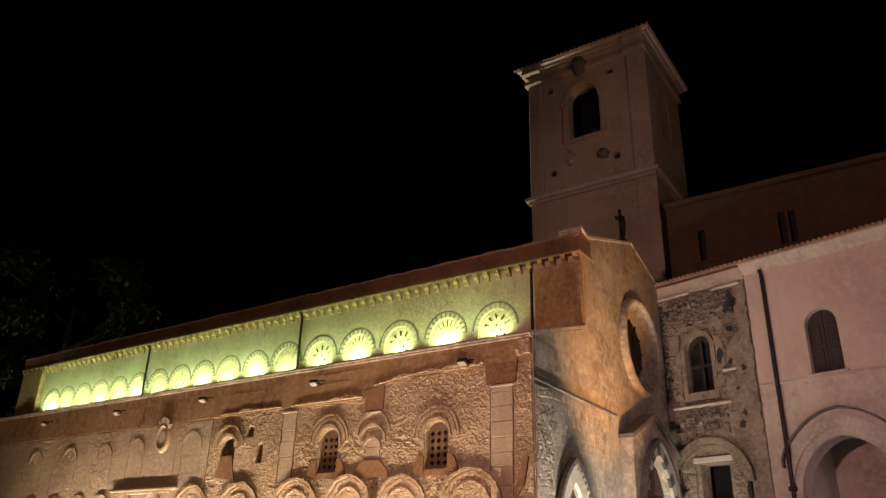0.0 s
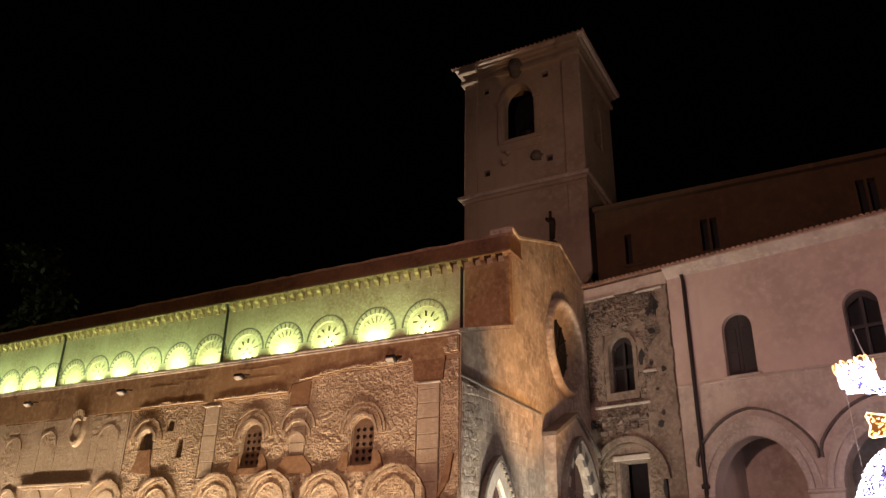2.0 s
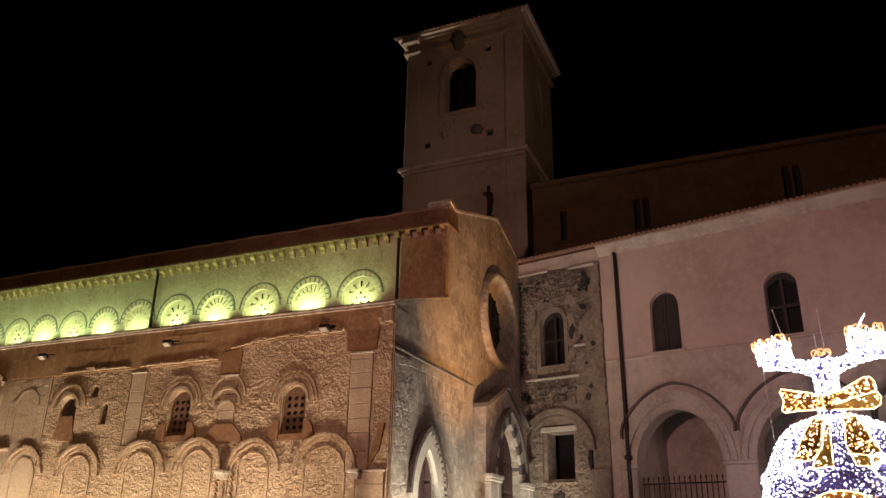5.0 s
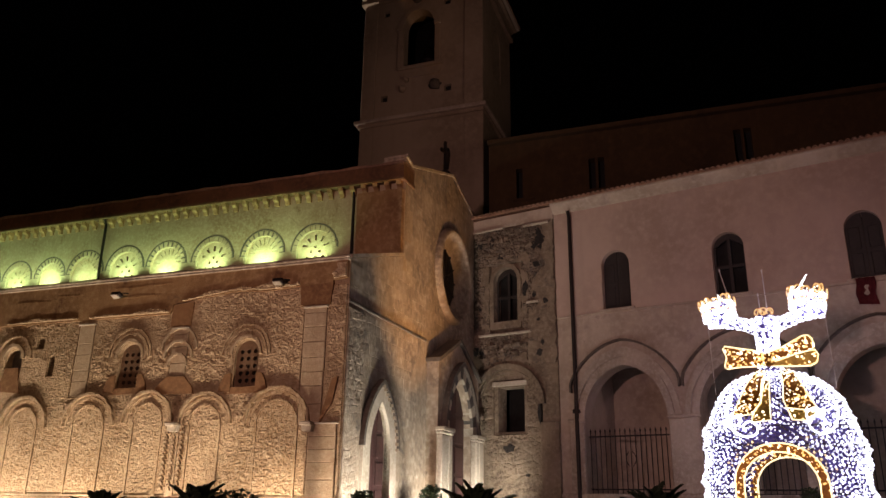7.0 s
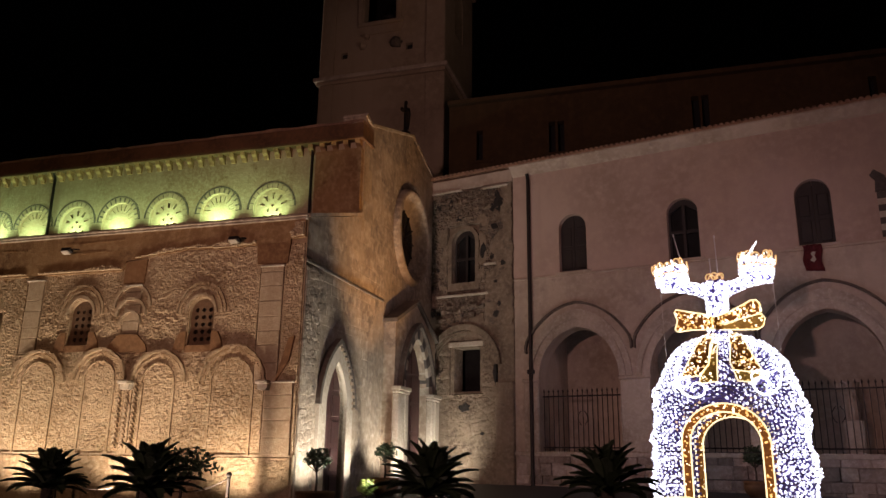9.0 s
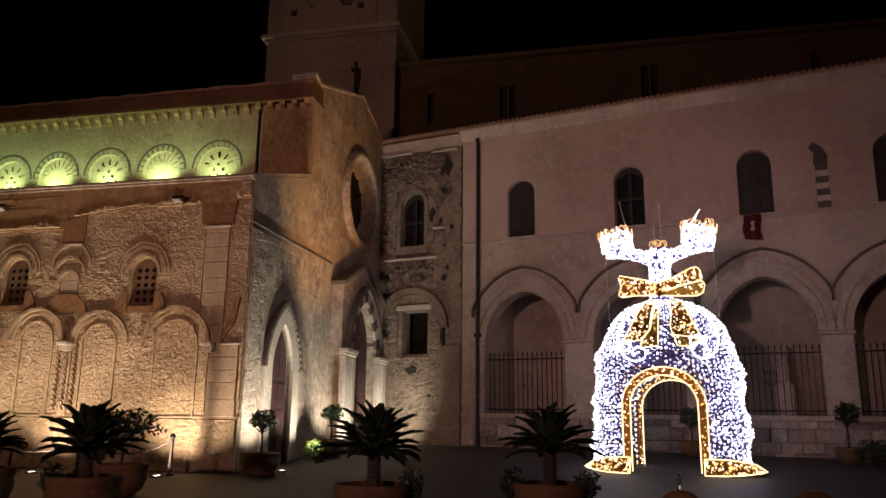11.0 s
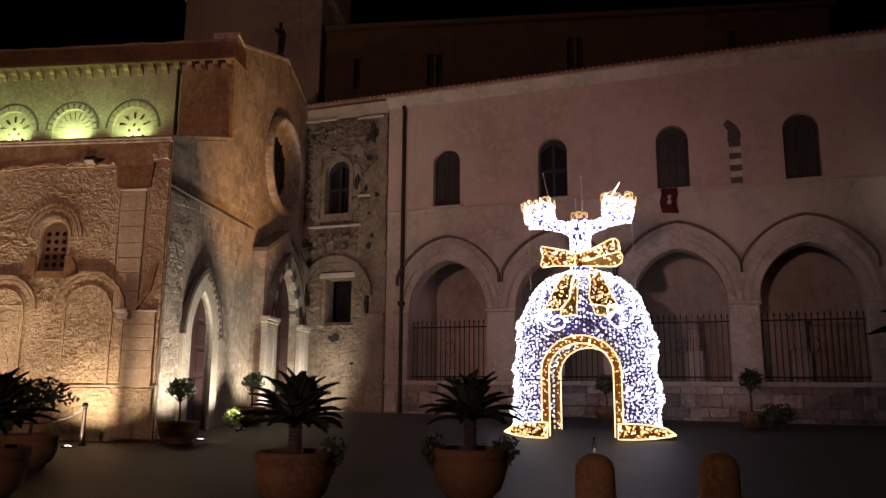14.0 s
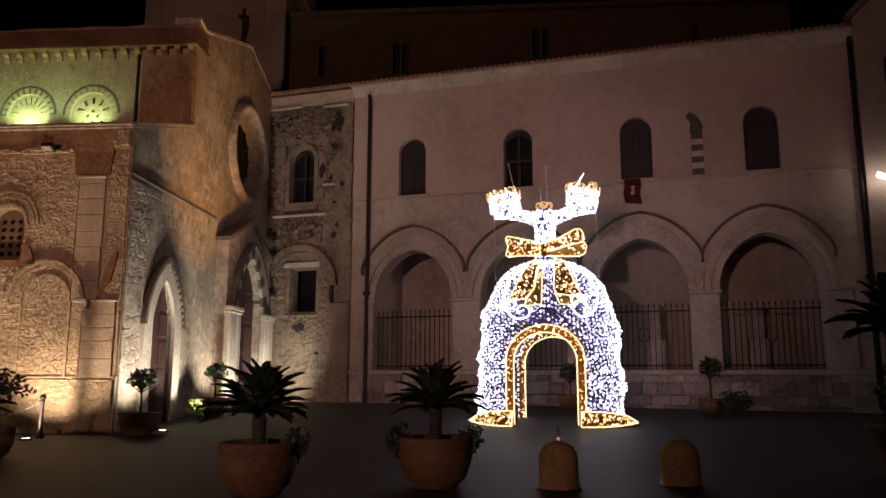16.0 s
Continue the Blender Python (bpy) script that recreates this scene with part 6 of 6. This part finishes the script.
def leaf_cloud(bm, centre, rad, count, size, rg):
    for _ in range(count):
        while True:
            q = Vector((rg.uniform(-1, 1), rg.uniform(-1, 1), rg.uniform(-1, 1)))
            if 0.3 < q.length < 1:
                break
        q *= 0.75 + 0.4 * noise.noise(q * 2.3 + Vector((centre[0], centre[1], 3.1)))
        c = Vector(centre) + Vector((q.x * rad[0], q.y * rad[1], q.z * rad[2]))
        d = Vector((rg.uniform(-1, 1), rg.uniform(-1, 1), rg.uniform(-0.4, 1))).normalized()
        s = d.cross(Vector((rg.uniform(-1, 1), rg.uniform(-1, 1), rg.uniform(-1, 1)))).normalized()
        k = size * rg.uniform(0.6, 1.3)
        bm.faces.new([bm.verts.new(v) for v in (c - d * k, c + s * k * 0.45, c + d * k, c - s * k * 0.45)])


def shrub(p, stem, rad, count, size, seed, label, leaf=None):
    rg = random.Random(seed)
    ob = thing("shrub", Matrix.Translation(p), label, "shrub")
    bm = bmesh.new()
    tube(bm, [(0, 0, 0), (0.02, 0.01, stem * 0.5), (-0.01, 0.02, stem + rad[2] * 0.4)], [0.035, 0.028, 0.02], 7)
    for k in range(6):
        a = k * 1.05
        tube(bm, [(0, 0.01, stem * 0.85), (rad[0] * 0.55 * math.cos(a), rad[1] * 0.55 * math.sin(a), stem + rad[2] * (0.3 + 0.25 * (k % 3)))], [0.018, 0.006], 5)
    part("stem", bm, BARK, ob)
    bm = bmesh.new()
    leaf_cloud(bm, (0, 0, stem + rad[2] * 0.8), rad, count, size, rg)
    tagged(part("crown", bm, leaf or LEAF, ob), kind="stuff")
    return ob


def at(b, d):
    p = bearing(b, d)
    p.z = ground_z(p.x, p.y)
    return p


for k, (b, d, tr, sc) in enumerate(((28.8, 11.7, 0.48, 1.0), (16.2, 11.4, 0.46, 1.06), (-3.0, 13.3, 0.40, 1.1), (-9.0, 15.5, 0.34, 1.0))):
    p = at(b, d)
    pot(p, 0.53, 0.72)
    palm(p + Vector((0, 0, 0.62)), tr, sc, k + 1)
for k, (b, d, dx) in enumerate(((28.8, 11.7, -0.62), (28.8, 11.7, 0.58), (16.2, 11.4, 0.6), (-3.0, 13.3, -0.5))):
    s = bearing(b + 90, dx)
    shrub(at(b, d) + s * 0.9 + Vector((0, 0, 0.42)), 0.05, (0.24, 0.24, 0.28), 220, 0.05, 50 + k, "dark trailing shrub spilling over a terracotta pot")
p = at(60.0, 14.6)
pot(p, 0.62, 0.82, "flared terracotta pot with a moulded rim", True)
palm(p + Vector((0, 0, 0.66)), 1.55, 1.45, 9, 34)
shrub(p + Vector((0, 0, 0.6)), 0.1, (0.55, 0.55, 0.75), 500, 0.07, 77, "dark leafy undergrowth beneath a potted palm")
p = on_ground(FACADE, -0.2, -0.72)
pot(p, 0.46, 0.5, "brown terracotta planter beside the side door")
shrub(p + Vector((0, 0, 0.42)), 0.62, (0.42, 0.42, 0.30), 620, 0.055, 61, "small round-headed tree with dark green leaves in a planter")
p = on_ground(FACADE, 4.5, -0.7)
pot(p, 0.42, 0.5, "brown terracotta planter beside the main portal")
shrub(p + Vector((0, 0, 0.42)), 0.6, (0.42, 0.42, 0.32), 560, 0.055, 62, "small round-headed tree with dark green leaves in a planter")
p = on_ground(FACADE, 3.3, -0.62)
shrub(p, 0.10, (0.34, 0.24, 0.30), 480, 0.06, 63, "low yellow-green shrub lit by a ground light", LIT_LEAF)
for k, (b, d, z) in enumerate(((48.3, 24.2, 0.72), (38.6, 25.0, 0.5), (49.8, 23.9, 0.05))):
    p = at(b, d)
    if k < 2:
        pot(p, 0.36, 0.46, "terracotta pot against the palace plinth")
    shrub(p + Vector((0, 0, 0.38 if k < 2 else 0)), z, (0.42 if k < 2 else 0.85, 0.42, 0.36 if k < 2 else 0.42), 520, 0.07, 70 + k, "dark leafy shrub against the palace plinth")
p = at(-0.9, 16.6)
pot(p, 0.5, 0.6, "terracotta pot on the paving beside the church")
shrub(p + Vector((0, 0, 0.5)), 0.5, (0.8, 0.6, 0.4), 800, 0.06, 81, "loose leafy shrub in a pot beside the church")

# ---------- bollards, posts and a bottle ----------
def bollard(p):
    ob = thing("bollard", Matrix.Translation(p), "squat domed yellowish stone bollard on the paving", "bollard", "bollards on the square")
    bm = bmesh.new()
    lathe(bm, [(0.30, 0), (0.30, 0.05), (0.285, 0.07), (0.285, 0.40), (0.275, 0.47), (0.25, 0.54), (0.20, 0.61), (0.12, 0.66), (0.04, 0.68), (0, 0.68)], 30)
    part("body", bm, BOLLARD_STONE, ob, "", True)
    bm = bmesh.new()
    lathe(bm, [(0.33, 0), (0.33, 0.012), (0.30, 0.02)], 24)
    part("base_ring", bm, PAVING, ob)
    return ob


b0 = bollard(at(37.65, 11.65))
copy_thing(b0, Matrix.Translation(at(46.0, 12.3)))
GLASS = bpy.data.materials.new("clear_glass")
GLASS.use_nodes = True
g = GLASS.node_tree.nodes["Principled BSDF"]
g.inputs["Transmission Weight"].default_value, g.inputs["Roughness"].default_value, g.inputs["IOR"].default_value = 1.0, 0.08, 1.45
bottle = thing("glass_bottle", Matrix.Translation(at(37.65, 11.65) + Vector((0, 0, 0.68))), "small clear glass bottle standing on a bollard", "bottle")
bm = bmesh.new()
lathe(bm, [(0.03, 0), (0.034, 0.01), (0.034, 0.1), (0.026, 0.14), (0.014, 0.17), (0.014, 0.22)], 14)
part("glass", bm, GLASS, bottle, "", True)
bm = bmesh.new()
lathe(bm, [(0.017, 0.22), (0.017, 0.24), (0, 0.24)], 12)
part("cap", bm, PORTAL_STONE, bottle)


def chain_post(m):
    ob = thing("chain_post", m, "slim black iron post with a ball top", "post", "chain posts beside the church")
    bm = bmesh.new()
    lathe(bm, [(0.09, 0), (0.09, 0.03), (0.045, 0.07), (0.04, 0.8), (0.055, 0.82), (0.03, 0.84)], 14)
    part("shaft", bm, IRON, ob, "", True)
    bm = bmesh.new()
    lathe(bm, [(0.03, 0.83), (0.06, 0.86), (0.07, 0.9), (0.05, 0.95), (0.0, 0.97)], 14)
    part("ball", bm, IRON, ob, "", True)
    return ob


POSTS = [on_ground(FLANK, x, -0.95) for x in (-1.2, -3.7, -6.2)]
c0 = chain_post(Matrix.Translation(POSTS[0]))
for p in POSTS[1:]:
    copy_thing(c0, Matrix.Translation(p))
for a, b in zip(POSTS, POSTS[1:]):
    bm = bmesh.new()
    tube(bm, [a.lerp(b, k / 16) + Vector((0, 0, 0.82 - 1.4 * (k / 16) * (1 - k / 16))) for k in range(17)], 0.014, 6)
    tagged(mesh_object("post_chain", bm, IRON), "sagging dark chain hung between two posts", "chain", "chains beside the church")

# ---------- dim tree beyond the church ----------
tree = thing("tree", Matrix.Translation(bearing(-27.5, 58, 0.0)), "tall dark tree barely lit beyond the church", "tree")
bm = bmesh.new()
tube(bm, [(0, 0, 0), (0.3, 0, 6), (0.1, 0.2, 12), (0.4, 0, 19)], [0.6, 0.45, 0.3, 0.08], 10)
for k in range(12):
    a, z = k * 2.1, 7 + k * 0.95
    tube(bm, [(0.2, 0.1, z), (3.0 * math.cos(a), 3.0 * math.sin(a), z + 1.6), (5.4 * math.cos(a), 5.4 * math.sin(a), z + 2.4)], [0.2, 0.11, 0.03], 6)
part("trunk", bm, BARK, tree)
rg = random.Random(4)
bm = bmesh.new()
for k in range(26):
    a, z = k * 2.1, 6.5 + (k % 13) * 1.1
    r = 2.5 + 4.5 * rg.random() * (1 - max(0, z - 14) / 12)
    leaf_cloud(bm, (r * math.cos(a), r * math.sin(a), z + 2), (2.3, 2.3, 1.3), 330, 0.28, rg)
tagged(part("crown", bm, LEAF, tree), kind="stuff")
